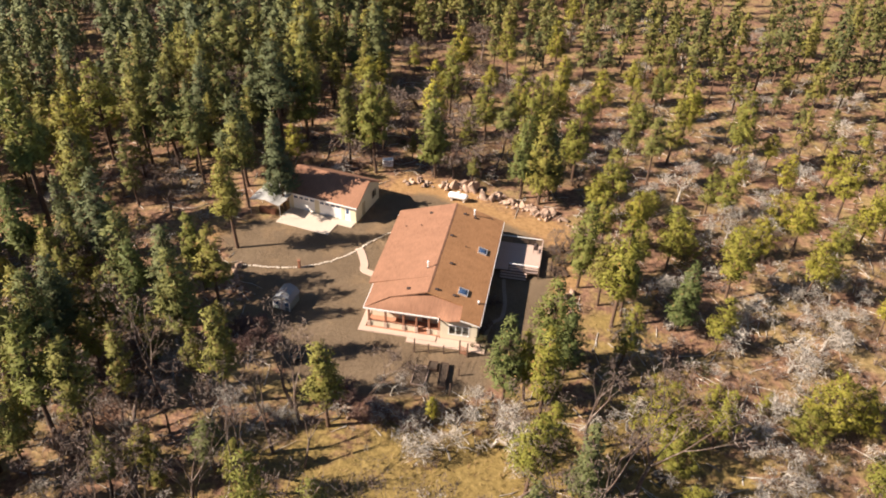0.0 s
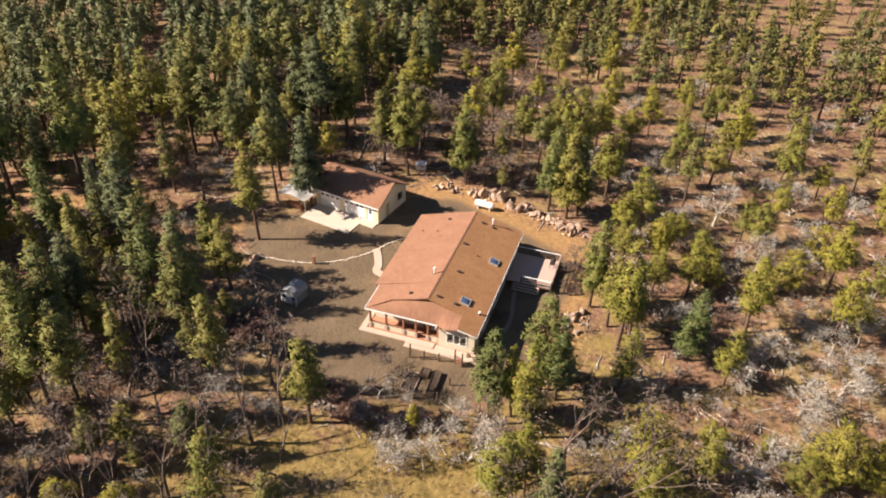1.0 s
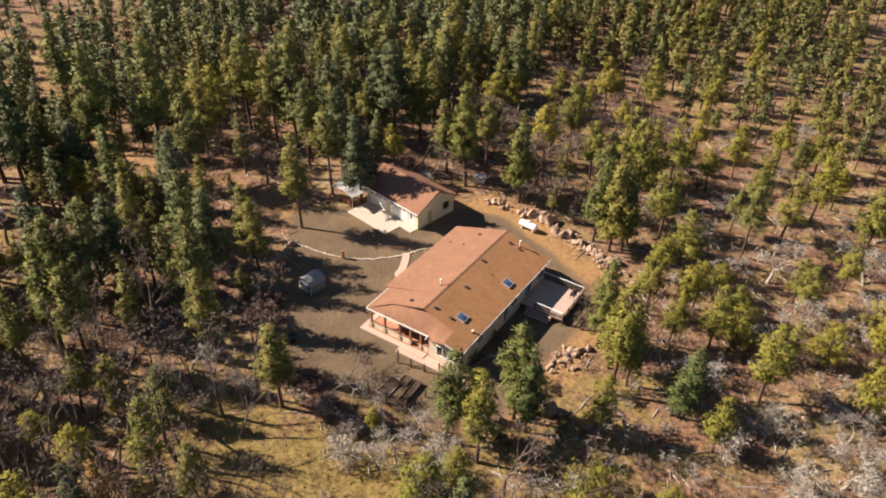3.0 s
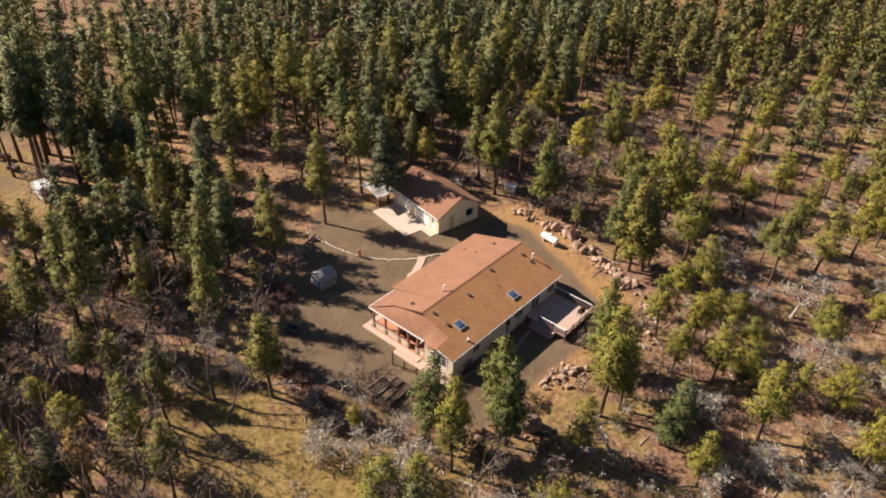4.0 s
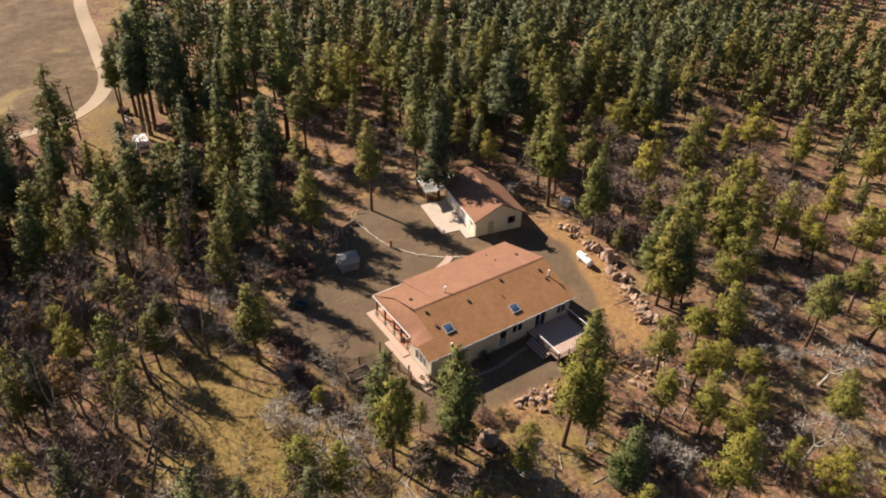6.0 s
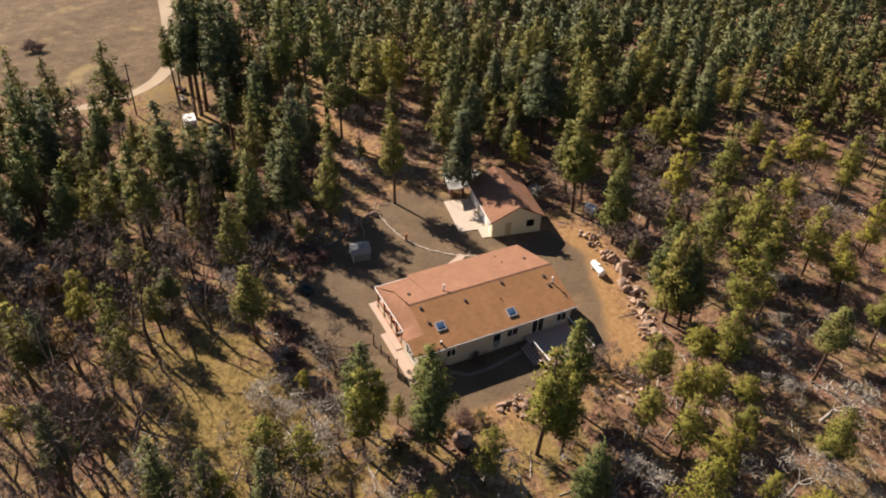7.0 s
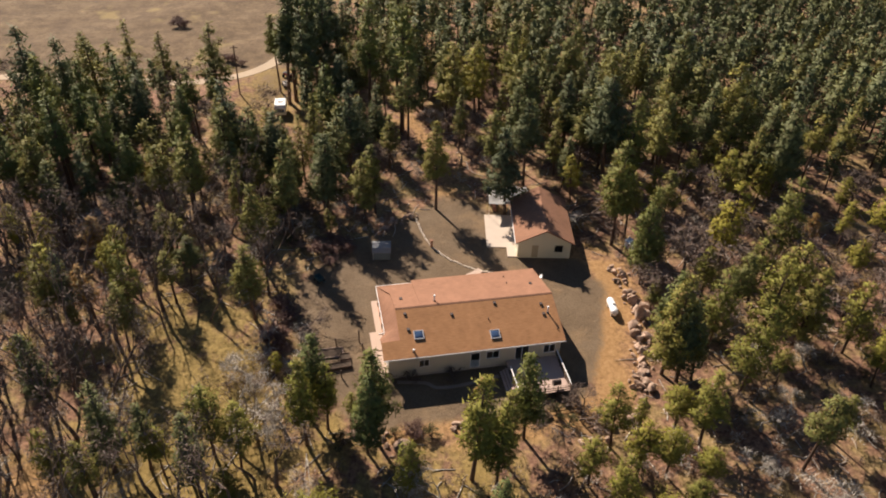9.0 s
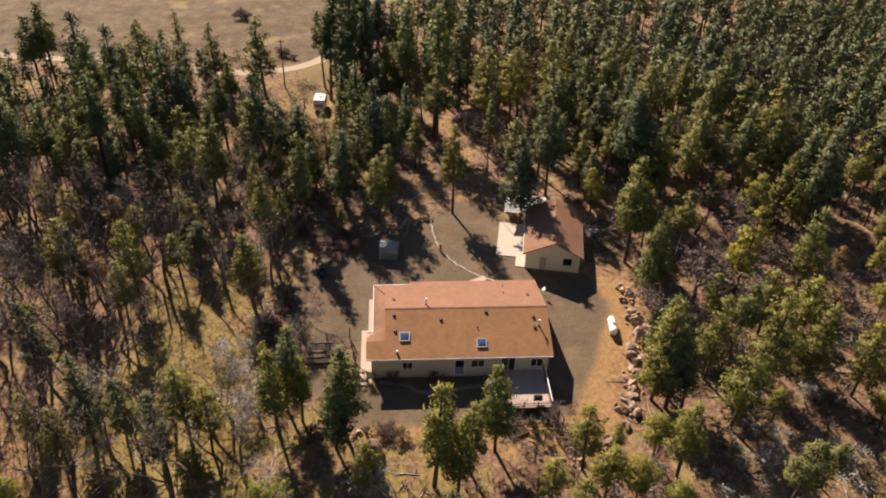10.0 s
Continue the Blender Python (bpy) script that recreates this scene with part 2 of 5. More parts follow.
def rod(bm, a, b, r0, r1=None, sides=8):
    a, b = Vector(a), Vector(b)
    r1 = r0 if r1 is None else r1
    turn = (b - a).to_track_quat("Z", "Y").to_matrix()
    rings = []
    for c, r in ((a, r0), (b, r1)):
        rings.append([bm.verts.new(c + turn @ Vector((r * math.cos(k * math.tau / sides), r * math.sin(k * math.tau / sides), 0))) for k in range(sides)])
    for k in range(sides):
        j = (k + 1) % sides
        bm.faces.new((rings[0][k], rings[0][j], rings[1][j], rings[1][k]))
    bm.faces.new(rings[0][::-1])
    bm.faces.new(rings[1])
    return bm


def mesh_of(name, bm, material, bevel=0.0):
    if bevel:
        bmesh.ops.bevel(bm, geom=list(bm.edges), offset=bevel, segments=1, affect="EDGES")
    data = bpy.data.meshes.new(name)
    bm.to_mesh(data)
    bm.free()
    data.materials.append(material)
    return data


def part(name, bm, material, parent=None, label="", bevel=0.0):
    ob = new(name, mesh_of(name, bm, material, bevel))
    ob.parent = parent
    if label:
        tagged(ob, label)
    return ob


def piece(name, data, parent, m):
    """One more piece on a mesh that its like share."""
    ob = new(name, data)
    ob.parent = parent
    ob.matrix_basis = m
    return ob


def thing(name, label, category, m=None, group="", kind=""):
    ob = tagged(new(name), label, category, group, kind)
    ob.empty_display_size = 0.2
    if m is not None:
        ob.matrix_basis = m
    return ob


def raw_mesh(name, verts, faces, materials, slots=None):
    """A mesh from arrays of corners and triangles."""
    data = bpy.data.meshes.new(name)
    verts, faces = np.asarray(verts, dtype=np.float32), np.asarray(faces, dtype=np.int32)
    data.vertices.add(len(verts))
    data.vertices.foreach_set("co", verts.ravel())
    data.loops.add(faces.size)
    data.loops.foreach_set("vertex_index", faces.ravel())
    data.polygons.add(len(faces))
    data.polygons.foreach_set("loop_start", np.arange(0, faces.size, faces.shape[1], dtype=np.int32))
    for mt in materials:
        data.materials.append(mt)
    if slots is not None:
        data.polygons.foreach_set("material_index", np.asarray(slots, dtype=np.int32))
    data.update(calc_edges=True)
    return data

# ---- ground ----
YARD = [(-42.5, 75.5), (-41, 78.5), (-37.5, 81.5), (-26, 83), (-24, 91), (-18, 92.5), (-12, 90), (-6, 87), (-0.5, 84.5), (1.0, 77.5), (0.2, 66), (0.6, 59), (-5, 56), (-16, 52.5), (-25, 53.5), (-32.5, 60.5), (-34.5, 66), (-38, 70.5)]
DIRT = [(-26, 91), (-23, 97), (-14, 96), (-6, 92), (1, 89), (4, 83), (3.5, 70), (2.5, 66), (0.5, 66), (0, 76), (-2, 84), (-9, 86), (-15, 89), (-20, 90)]
SOIL = [(-0.5, 66), (2, 66), (3, 62), (1, 59.5), (-1, 60)]
TRACK = [(-134, 101), (-131, 95), (-112, 82), (-95, 74.2), (-69, 71.8), (-57, 74.2), (-46, 74.5), (-40, 73), (-40, 79), (-47, 79.2), (-57, 79.2), (-69, 76.8), (-94, 79), (-110, 87)]
TRAIL = [(-4, 31), (8, 31.5), (13, 26), (12, 18), (0, 20)]
DRIVE = [(-43, 74.3), (-36.3, 74.2), (-34.3, 76.5), (-34.8, 79.6), (-37.2, 81.2), (-42, 79.5)]
GLADE = [(-54, 177), (-62, 202), (-58, 222), (-45, 236), (-26, 210), (-27, 194), (-36, 186)]
PAD_DIRT = [(-69, 49), (-82, 43), (-97, 46), (-108, 58), (-84, 57), (-70, 56)]


def inside(points, x, y, soft):
    """1 well inside the outline, 0 well outside, with a soft rim."""
    x, y = np.asarray(x), np.asarray(y)
    odd, near = np.zeros(x.shape, bool), np.full(x.shape, 1e9)
    for (x0, y0), (x1, y1) in zip(points, points[1:] + points[:1]):
        with np.errstate(divide="ignore", invalid="ignore"):
            odd ^= ((y0 > y) != (y1 > y)) & (x < (x1 - x0) * (y - y0) / (y1 - y0 + 1e-12) + x0)
        k = np.clip(((x - x0) * (x1 - x0) + (y - y0) * (y1 - y0)) / ((x1 - x0) ** 2 + (y1 - y0) ** 2), 0, 1)
        near = np.minimum(near, np.hypot(x - x0 - k * (x1 - x0), y - y0 - k * (y1 - y0)))
    return np.clip(0.5 + np.where(odd, near, -near) / (2 * soft), 0, 1)


def bell(x, y, cx, cy, rx, ry):
    return np.exp(-(((x - cx) / rx) ** 2 + ((y - cy) / ry) ** 2))


def ground_z(x, y):
    """The lie of the land: level round the house, gently uneven in the woods."""
    x, y = np.asarray(x, float), np.asarray(y, float)
    away = np.clip((np.hypot(x + 16, y - 73) - 24) / 22, 0, 1)
    z = 0.35 * np.sin(x * 0.11 + 1.0) * np.sin(y * 0.13 + 0.4) + 0.2 * np.sin(x * 0.31 + y * 0.23)
    west = np.maximum(0, -42 - x)
    return z * away - 0.04 - 0.05 * west * np.minimum(1, west / 15)


def axis(low, high, fine_low, fine_high, fine, coarse):
    return np.concatenate([[low * 8], np.arange(low, fine_low, coarse), np.arange(fine_low, fine_high, fine), np.arange(fine_high, high + 1, coarse), [high * 8]])


def build_ground():
    xs, ys = axis(-260, 160, -60, 25, 0.8, 3.0), axis(-90, 300, 35, 110, 0.8, 3.0)
    gx, gy = np.meshgrid(xs, ys)
    verts = np.stack([gx, gy, ground_z(gx, gy)], -1).reshape(-1, 3)
    nx, ny = len(xs), len(ys)
    i = (np.arange(ny - 1)[:, None] * nx + np.arange(nx - 1)[None]).ravel()
    data = raw_mesh("ground", verts, np.stack([i, i + 1, i + nx + 1, i + nx], -1), [GROUND])
    x, y = verts[:, 0], verts[:, 1]
    zones = np.zeros((len(verts), 4), np.float32)
    zones[:, 0] = np.maximum(inside(YARD, x, y, 1.8), 0.5 * inside(PAD_DIRT, x, y, 6))
    zones[:, 1] = np.max([inside(DIRT, x, y, 3.2), 0.36 * inside(PAD_DIRT, x, y, 5), 0.62 * inside(TRACK, x, y, 2.5), 0.66 * inside(DRIVE, x, y, 1.6), 0.6 * inside(TRAIL, x, y, 3), 0.6 * inside(GLADE, x, y, 6)], 0)
    zones[:, 1] = np.maximum(zones[:, 1], 0.8 * inside(SOIL, x, y, 1.5))
    zones[:, 2] = np.clip(0.75 * bell(x, y, -14, 40, 22, 11) + 0.75 * bell(x, y, 10, 45, 20, 14) + 0.5 * bell(x, y, 8, 68, 9, 10) + 0.9 * inside(PAD_DIRT, x, y, 6), 0, 1)
    zones[:, 3] = np.clip((-97 - x + 0.05 * y) / 6, 0, 1) * np.clip((64 - y - (x + 95) * 0.02) / 8, 0, 1)
    att = data.attributes.new("zones", "FLOAT_COLOR", "POINT")
    att.data.foreach_set("color", zones.ravel())
    data.polygons.foreach_set("use_smooth", np.ones(len(data.polygons), bool))
    return tagged(new("ground", data), "forest floor of dry litter, tan grass and grey gravel yard", "ground", kind="structure")


build_ground()

# ---- the house ----
EAVE, RIDGE, RIDGE_X = 3.05, 5.1, -12.45
SLOPE = (RIDGE - EAVE) / (RIDGE_X + 19.25)
HX0, HX1, HY0, HY1 = -18.85, -6.55, 62.75, 82.45


def roof_z(x):
    return RIDGE - abs(x - RIDGE_X) * SLOPE


def wall_panel(bm, axis_name, at, thick, a0, a1, z0, z1, holes=()):
    """A wall that runs along x or y, in one piece, with openings (from, to, sill, head) cut through it."""
    cols = sorted({a0, a1, *(h[0] for h in holes), *(h[1] for h in holes)})
    rows = sorted({z0, z1, *(h[2] for h in holes), *(h[3] for h in holes)})
    made = {}

    def corner(i, j, side):
        if (i, j, side) not in made:
            d = at + thick * side
            made[i, j, side] = bm.verts.new((cols[i], d, rows[j]) if axis_name == "x" else (d, cols[i], rows[j]))
        return made[i, j, side]

    def solid(i, j):
        if not (0 <= i < len(cols) - 1 and 0 <= j < len(rows) - 1):
            return False
        c, z = (cols[i] + cols[i + 1]) / 2, (rows[j] + rows[j + 1]) / 2
        return not any(h[0] < c < h[1] and h[2] < z < h[3] for h in holes)

    faces = []
    for i in range(len(cols) - 1):
        for j in range(len(rows) - 1):
            if not solid(i, j):
                continue
            for side in (0, 1):
                faces.append(bm.faces.new([corner(p, q, side) for p, q in ((i, j), (i + 1, j), (i + 1, j + 1), (i, j + 1))]))
            for near, (p, q), (r, t) in (((i - 1, j), (i, j), (i, j + 1)), ((i + 1, j), (i + 1, j), (i + 1, j + 1)), ((i, j - 1), (i, j), (i + 1, j)), ((i, j + 1), (i, j + 1), (i + 1, j + 1))):
                if not solid(*near):
                    faces.append(bm.faces.new((corner(p, q, 0), corner(r, t, 0), corner(r, t, 1), corner(p, q, 1))))
    bmesh.ops.recalc_face_normals(bm, faces=faces)
    return bm


def window(parent, axis_name, at, out, a0, a1, z0, z1, panes=2, trim=0.09, frame_mat=None, name="window"):
    """A window set in a wall: frame with bars, and each pane a piece of glass. out is the side it faces."""
    bm = bmesh.new()
    lo, hi = (at - 0.03, at + 0.1) if out > 0 else (at - 0.1, at + 0.03)

    def bar(target, p, q, low, high, d0=None, d1=None):
        d0, d1 = (lo if d0 is None else d0), (hi if d1 is None else d1)
        if axis_name == "x":
            box(target, p, q, d0, d1, low, high)
        else:
            box(target, d0, d1, p, q, low, high)

    step = (a1 - a0) / panes
    cuts = [(a0 + k * step + (0.035 if k else 0), a0 + (k + 1) * step - (0.035 if k < panes - 1 else 0), z0, z1) for k in range(panes)]
    wall_panel(bm, axis_name, lo, hi - lo, a0 - trim, a1 + trim, z0 - trim, z1 + trim, cuts)
    top = part(name, bm, frame_mat or WHITE, parent)
    for k in range(panes):
        bm = bmesh.new()
        mid = at
        bar(bm, a0 + k * step + (0.035 if k else 0), a0 + (k + 1) * step - (0.035 if k < panes - 1 else 0), z0, z1, mid - 0.008, mid + 0.008)
        pane = part("pane", bm, GLASS, top)
        pane.visible_shadow = False
    return top


house = thing("ranch_house", "long cream ranch house with a terracotta shingle roof", "house")
# floor slab and walls
bm = bmesh.new()
box(bm, HX0, HX1, 65.0, HY1, -0.05, 0.28)
box(bm, -10.6, HX1, HY0 + 0.004, 64.996, -0.05, 0.28)
part("foundation", bm, CONCRETE, house)
EAST = [(66.2, 67.25, 1.35, 2.3), (72.05, 73.0, 0.35, 2.45), (73.85, 75.25, 1.45, 2.45), (77.2, 78.7, 0.75, 2.75), (80.55, 81.8, 1.35, 2.45)]
bm = bmesh.new()
wall_panel(bm, "y", HX1 - 0.18, 0.18, HY0 + 0.18, HY1, 0.28, 3.1, EAST)
part("east_wall", bm, STUCCO, house)
bm = bmesh.new()
wall_panel(bm, "y", HX0, 0.18, 65.0, HY1, 0.28, 2.95, [(67.0, 68.2, 1.2, 2.3), (70.0, 71.0, 0.35, 2.4), (76.0, 77.6, 1.2, 2.3)])
part("west_wall", bm, STUCCO, house)
bm = bmesh.new()
outline = [(HX0 + 0.18, 0.28), (HX1 - 0.18, 0.28), (HX1 - 0.18, roof_z(HX1) - 0.2), (RIDGE_X, RIDGE - 0.2), (HX0 + 0.18, roof_z(HX0) - 0.2)]
vs = [[bm.verts.new((x, y, z)) for x, z in outline] for y in (HY1 - 0.18, HY1)]
bm.faces.new(vs[0])
bm.faces.new(vs[1][::-1])
for i in range(5):
    bm.faces.new((vs[0][i], vs[1][i], vs[1][(i + 1) % 5], vs[0][(i + 1) % 5]))
bmesh.ops.recalc_face_normals(bm, faces=bm.faces)
part("gable_wall", bm, STUCCO, house)
bm = bmesh.new()
wall_panel(bm, "x", 64.82, 0.18, HX0, -10.6, 0.28, 2.85, [(-18.2, -16.6, 1.0, 2.3), (-16.0, -14.4, 1.0, 2.3), (-13.1, -12.1, 0.3, 2.4)])
part("porch_wall", bm, STUCCO, house)
bm = bmesh.new()
wall_panel(bm, "y", -10.6, 0.18, HY0 + 0.18, 64.82, 0.28, 3.0)
part("room_side_wall", bm, STUCCO, house)
# front room wall with its low arched head
bm = bmesh.new()
wall_panel(bm, "x", HY0, 0.18, -10.6, HX1, 0.28, 2.75, [(-9.62, -7.48, 1.0, 2.2)])
arch = [(-10.6, 2.75)] + [(-10.6 + 4.05 * k / 12, 2.92 + 0.5 * math.sin(math.pi * (0.12 + 0.76 * k / 12)) - 0.15) for k in range(13)] + [(HX1, 2.75)]
vs = [[bm.verts.new((x, y, z)) for x, z in arch] for y in (HY0, HY0 + 0.18)]
bm.faces.new(vs[0][::-1])
bm.faces.new(vs[1])
for i in range(len(arch)):
    j = (i + 1) % len(arch)
    bm.faces.new((vs[0][i], vs[0][j], vs[1][j], vs[1][i]))
bmesh.ops.recalc_face_normals(bm, faces=bm.faces)
part("front_wall", bm, STUCCO, house)
window(house, "x", HY0 + 0.06, -1, -9.62, -7.48, 1.0, 2.2, 3)
bm = bmesh.new()
box(bm, -9.62, -7.48, 63.3, 63.34, 1.0, 2.2)
part("blind", bm, CURTAIN, house)
for p, q, low, high in EAST:
    if p in (72.05,):
        d = window(house, "y", HX1 - 0.06, 1, p, q, low, high, 1, name="east_door", frame_mat=WHITE)
        bm = bmesh.new()
        box(bm, HX1 - 0.1, HX1 - 0.07, p, q, low, low + 1.0)
        part("door_panel", bm, WHITE, d)
    else:
        window(house, "y", HX1 - 0.06, 1, p, q, low, high, 2, trim=0.07)
for p, q in ((-18.2, -16.6), (-16.0, -14.4)):
    window(house, "x", 64.9, -1, p, q, 1.0, 2.3, 2)
for p, q, low, high in ((67.0, 68.2, 1.2, 2.3), (76.0, 77.6, 1.2, 2.3)):
    window(house, "y", HX0 + 0.06, -1, p, q, low, high, 2)
bm = bmesh.new()
box(bm, -13.08, -12.12, 64.86, 64.92, 0.3, 2.39)
part("front_door", bm, COLUMN, house, "dark brown panelled front door")
bm = bmesh.new()
box(bm, HX0 + 0.05, HX0 + 0.11, 70.02, 70.98, 0.35, 2.39)
part("side_door", bm, WHITE, house)
# main roof: two slopes, the front end of the west one a step lower
bm = bmesh.new()
sheet(bm, [(RIDGE_X, 67.25, RIDGE), (RIDGE_X, 82.85, RIDGE), (-19.85, 82.85, roof_z(-19.85)), (-19.85, 67.25, roof_z(-19.85))], 0.17)
part("west_roof", bm, SHINGLE, house)
bm = bmesh.new()
sheet(bm, [(RIDGE_X, 64.3, RIDGE - 0.01), (RIDGE_X, 67.246, RIDGE - 0.01), (-19.28, 67.246, roof_z(-19.28) - 0.12), (-19.28, 62.9, 2.86), (-16.6, 64.22, roof_z(-16.6) - 0.06)], 0.15)
part("west_roof_front", bm, SHINGLE, house)
# shingle colour raised here to offset the slope's grazing sun
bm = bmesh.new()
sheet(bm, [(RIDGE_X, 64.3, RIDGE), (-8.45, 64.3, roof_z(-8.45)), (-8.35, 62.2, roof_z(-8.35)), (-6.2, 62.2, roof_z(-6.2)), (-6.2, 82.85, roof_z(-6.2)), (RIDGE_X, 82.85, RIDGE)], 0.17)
part("east_roof", bm, SHINGLE_EAST_LIT, house)
# skirt roof over the porch and front room, swept up under the gable edge
bm, grid, NX, NY = bmesh.new(), {}, 22, 4
for i in range(NX + 1):
    f = i / NX
    low = Vector((-19.28 + 8.43 * f / 0.75, 62.9, 2.855)) if f <= 0.75 else Vector((-10.85 + 2.45 * (f - 0.75) / 0.25, 62.9 - 0.66 * min(1, (f - 0.75) / 0.1), 2.86 + 0.55 * (f - 0.75) / 0.25))
    x = -16.9 + 8.45 * f
    top = Vector((x, 64.36 + 0.2 * math.sin(math.pi * f), 3.56 + 0.9 * math.sin(math.pi * min(f, 0.98)) ** 1.2 + 0.24 * f))
    for j in range(NY + 1):
        grid[i, j] = low.lerp(top, j / NY)
vt = {k: bm.verts.new(v) for k, v in grid.items()}
vb = {k: bm.verts.new(v - Vector((0, 0, 0.12))) for k, v in grid.items()}
for i in range(NX):
    for j in range(NY):
        bm.faces.new((vt[i, j], vt[i + 1, j], vt[i + 1, j + 1], vt[i, j + 1])).smooth = True
        bm.faces.new((vb[i, j + 1], vb[i + 1, j + 1], vb[i + 1, j], vb[i, j]))
for i in range(NX):
    bm.faces.new((vb[i, 0], vb[i + 1, 0], vt[i + 1, 0], vt[i, 0]))
part("porch_roof", bm, SHINGLE, house)
bm = bmesh.new()
sheet(bm, [(-8.36, 62.22, 3.5), (-7.2, 62.22, 3.3), (-6.2, 62.22, 3.06), (-6.2, 62.24, 3.08), (-8.36, 62.24, 3.52)], 0.14)
part("arched_fascia", bm, WHITE, house)
# ridge cap
bm = bmesh.new()
sheet(bm, [(RIDGE_X, 64.28, RIDGE + 0.03), (RIDGE_X, 82.9, RIDGE + 0.03), (RIDGE_X - 0.2, 82.9, RIDGE - 0.04), (RIDGE_X - 0.2, 64.28, RIDGE - 0.04)], 0.03)
sheet(bm, [(RIDGE_X, 64.28, RIDGE + 0.03), (RIDGE_X + 0.2, 64.28, RIDGE - 0.04), (RIDGE_X + 0.2, 82.9, RIDGE - 0.04), (RIDGE_X, 82.9, RIDGE + 0.03)], 0.03)
part("ridge_cap", bm, SHINGLE, house)
# white fascia boards and gutters
ze = roof_z(-6.2)
for name, size in (("east_gutter", (-6.2, -6.12, 62.2, 82.87, ze - 0.14, ze - 0.03)), ("porch_fascia", (-19.3, -10.8, 62.84, 62.9, 2.7, 2.87)),
                   ("west_fascia", (-19.34, -19.28, 62.9, 67.25, 2.72, 2.9)), ("side_fascia", (-10.84, -10.78, 62.2, 62.84, 2.8, 3.0))):
    bm = bmesh.new()
    box(bm, *size)
    part(name, bm, WHITE, house)
bm = bmesh.new()
for x0, x1 in ((-19.85, RIDGE_X), (RIDGE_X, -6.2)):
    z0, z1 = roof_z(x0), roof_z(x1)
    sheet(bm, [(x0, 82.85, z0), (x1, 82.85, z1), (x1, 82.9, z1), (x0, 82.9, z0)], 0.18)
part("gable_fascia", bm, SHINGLE, house)
# roof vents, pipes and skylights
for x, y in ((-14.74, 65.3), (-11.58, 65.3), (-9.6, 65.4), (-10.92, 70.6), (-11.8, 75.8), (-11.06, 81.2), (-9.75, 81.2), (-15.37, 81.2)):
    bm = bmesh.new()
    z = roof_z(x)
    box(bm, x - 0.2, x + 0.2, y - 0.17, y + 0.17, z - 0.1, z + 0.13)
    part("roof_vent", bm, DARK_METAL, house, "dark box roof vent", bevel=0.03)
for x, y, h, r in ((-9.85, 74.66, 0.2, 0.06), (-18.1, 78.6, 0.2, 0.06), (-16.1, 78.4, 0.2, 0.06), (-7.7, 82.3, 0.15, 0.06)):
    bm = bmesh.new()
    rod(bm, (x, y, roof_z(x) - 0.1), (x, y, roof_z(x) + h), r)
    part("vent_pipe", bm, DARK_METAL, house)
for x, y, h in ((-13.3, 69.0, 0.75), (-9.9, 81.7, 0.75), (-6.9, 65.6, 0.2)):
    bm = bmesh.new()
    z = roof_z(x)
    rod(bm, (x, y, z - 0.1), (x, y, z + h), 0.085, sides=12)
    flue = part("flue_pipe", bm, WHITE, house, "white flue pipe with a cap")
    bm = bmesh.new()
    rod(bm, (x, y, z + h), (x, y, z + h + 0.16), 0.14, 0.11, sides=12)
    part("cap", bm, WHITE, flue)
    bm = bmesh.new()
    rod(bm, (x, y, z - 0.05), (x, y, z + 0.09), 0.2, 0.1, sides=12)
    part("flashing", bm, DARK_METAL, flue)
for x, y in ((-8.8, 66.45), (-7.87, 75.0)):
    tilt = Matrix.Translation((x, y, roof_z(x))) @ Matrix.Rotation(math.atan(SLOPE), 4, "Y")
    bm = bmesh.new()
    for b in ((-0.56, 0.56, -0.56, -0.47), (-0.56, 0.56, 0.47, 0.56), (-0.56, -0.47, -0.47, 0.47), (0.47, 0.56, -0.47, 0.47)):
        box(bm, *b, -0.05, 0.16, tilt)
    light = part("skylight", bm, GALV, house, "square roof skylight with metal curb")
    bm = bmesh.new()
    rows, grid = 6, {}
    for i in range(rows + 1):
        for j in range(rows + 1):
            u, v = i / rows * 2 - 1, j / rows * 2 - 1
            grid[i, j] = bm.verts.new(tilt @ Vector((u * 0.465, v * 0.465, 0.1 + 0.12 * (1 - u ** 4) * (1 - v ** 4))))
    for i in range(rows):
        for j in range(rows):
            bm.faces.new((grid[i, j], grid[i + 1, j], grid[i + 1, j + 1], grid[i, j + 1]))
    part("dome", bm, SKYLIGHT, light)
# porch: floor, low walls, columns
bm = bmesh.new()
box(bm, -19.0, -10.604, 62.95, 64.816, -0.05, 0.26)
part("porch_floor", bm, TERRACOTTA, house)
POSTS = (-18.75, -16.85, -14.8, -13.35, -11.95, -10.8)
for x in POSTS:
    bm = bmesh.new()
    box(bm, x - 0.11, x + 0.11, 63.0, 63.22, 0.26, 2.74)
    col = part("porch_post", bm, COLUMN, house, bevel=0.015)
    bm = bmesh.new()
    box(bm, x - 0.19, x + 0.19, 62.93, 63.29, 0.24, 0.95)
    part("pedestal", bm, WALK, col, bevel=0.02)
for k, (a, b) in enumerate(zip(POSTS, POSTS[1:])):
    if k == 3:
        continue
    bm = bmesh.new()
    box(bm, a + 0.194, b - 0.194, 63.04, 63.18, 0.22, 0.92)
    low = part("porch_low_wall", bm, STUCCO, house)
    bm = bmesh.new()
    box(bm, a + 0.12, b - 0.12, 63.02, 63.2, 1.02, 1.1)
    part("rail", bm, COLUMN, low)
bm = bmesh.new()
box(bm, -18.9, -10.7, 63.02, 63.2, 2.66, 2.744)
part("porch_beam", bm, COLUMN, house)
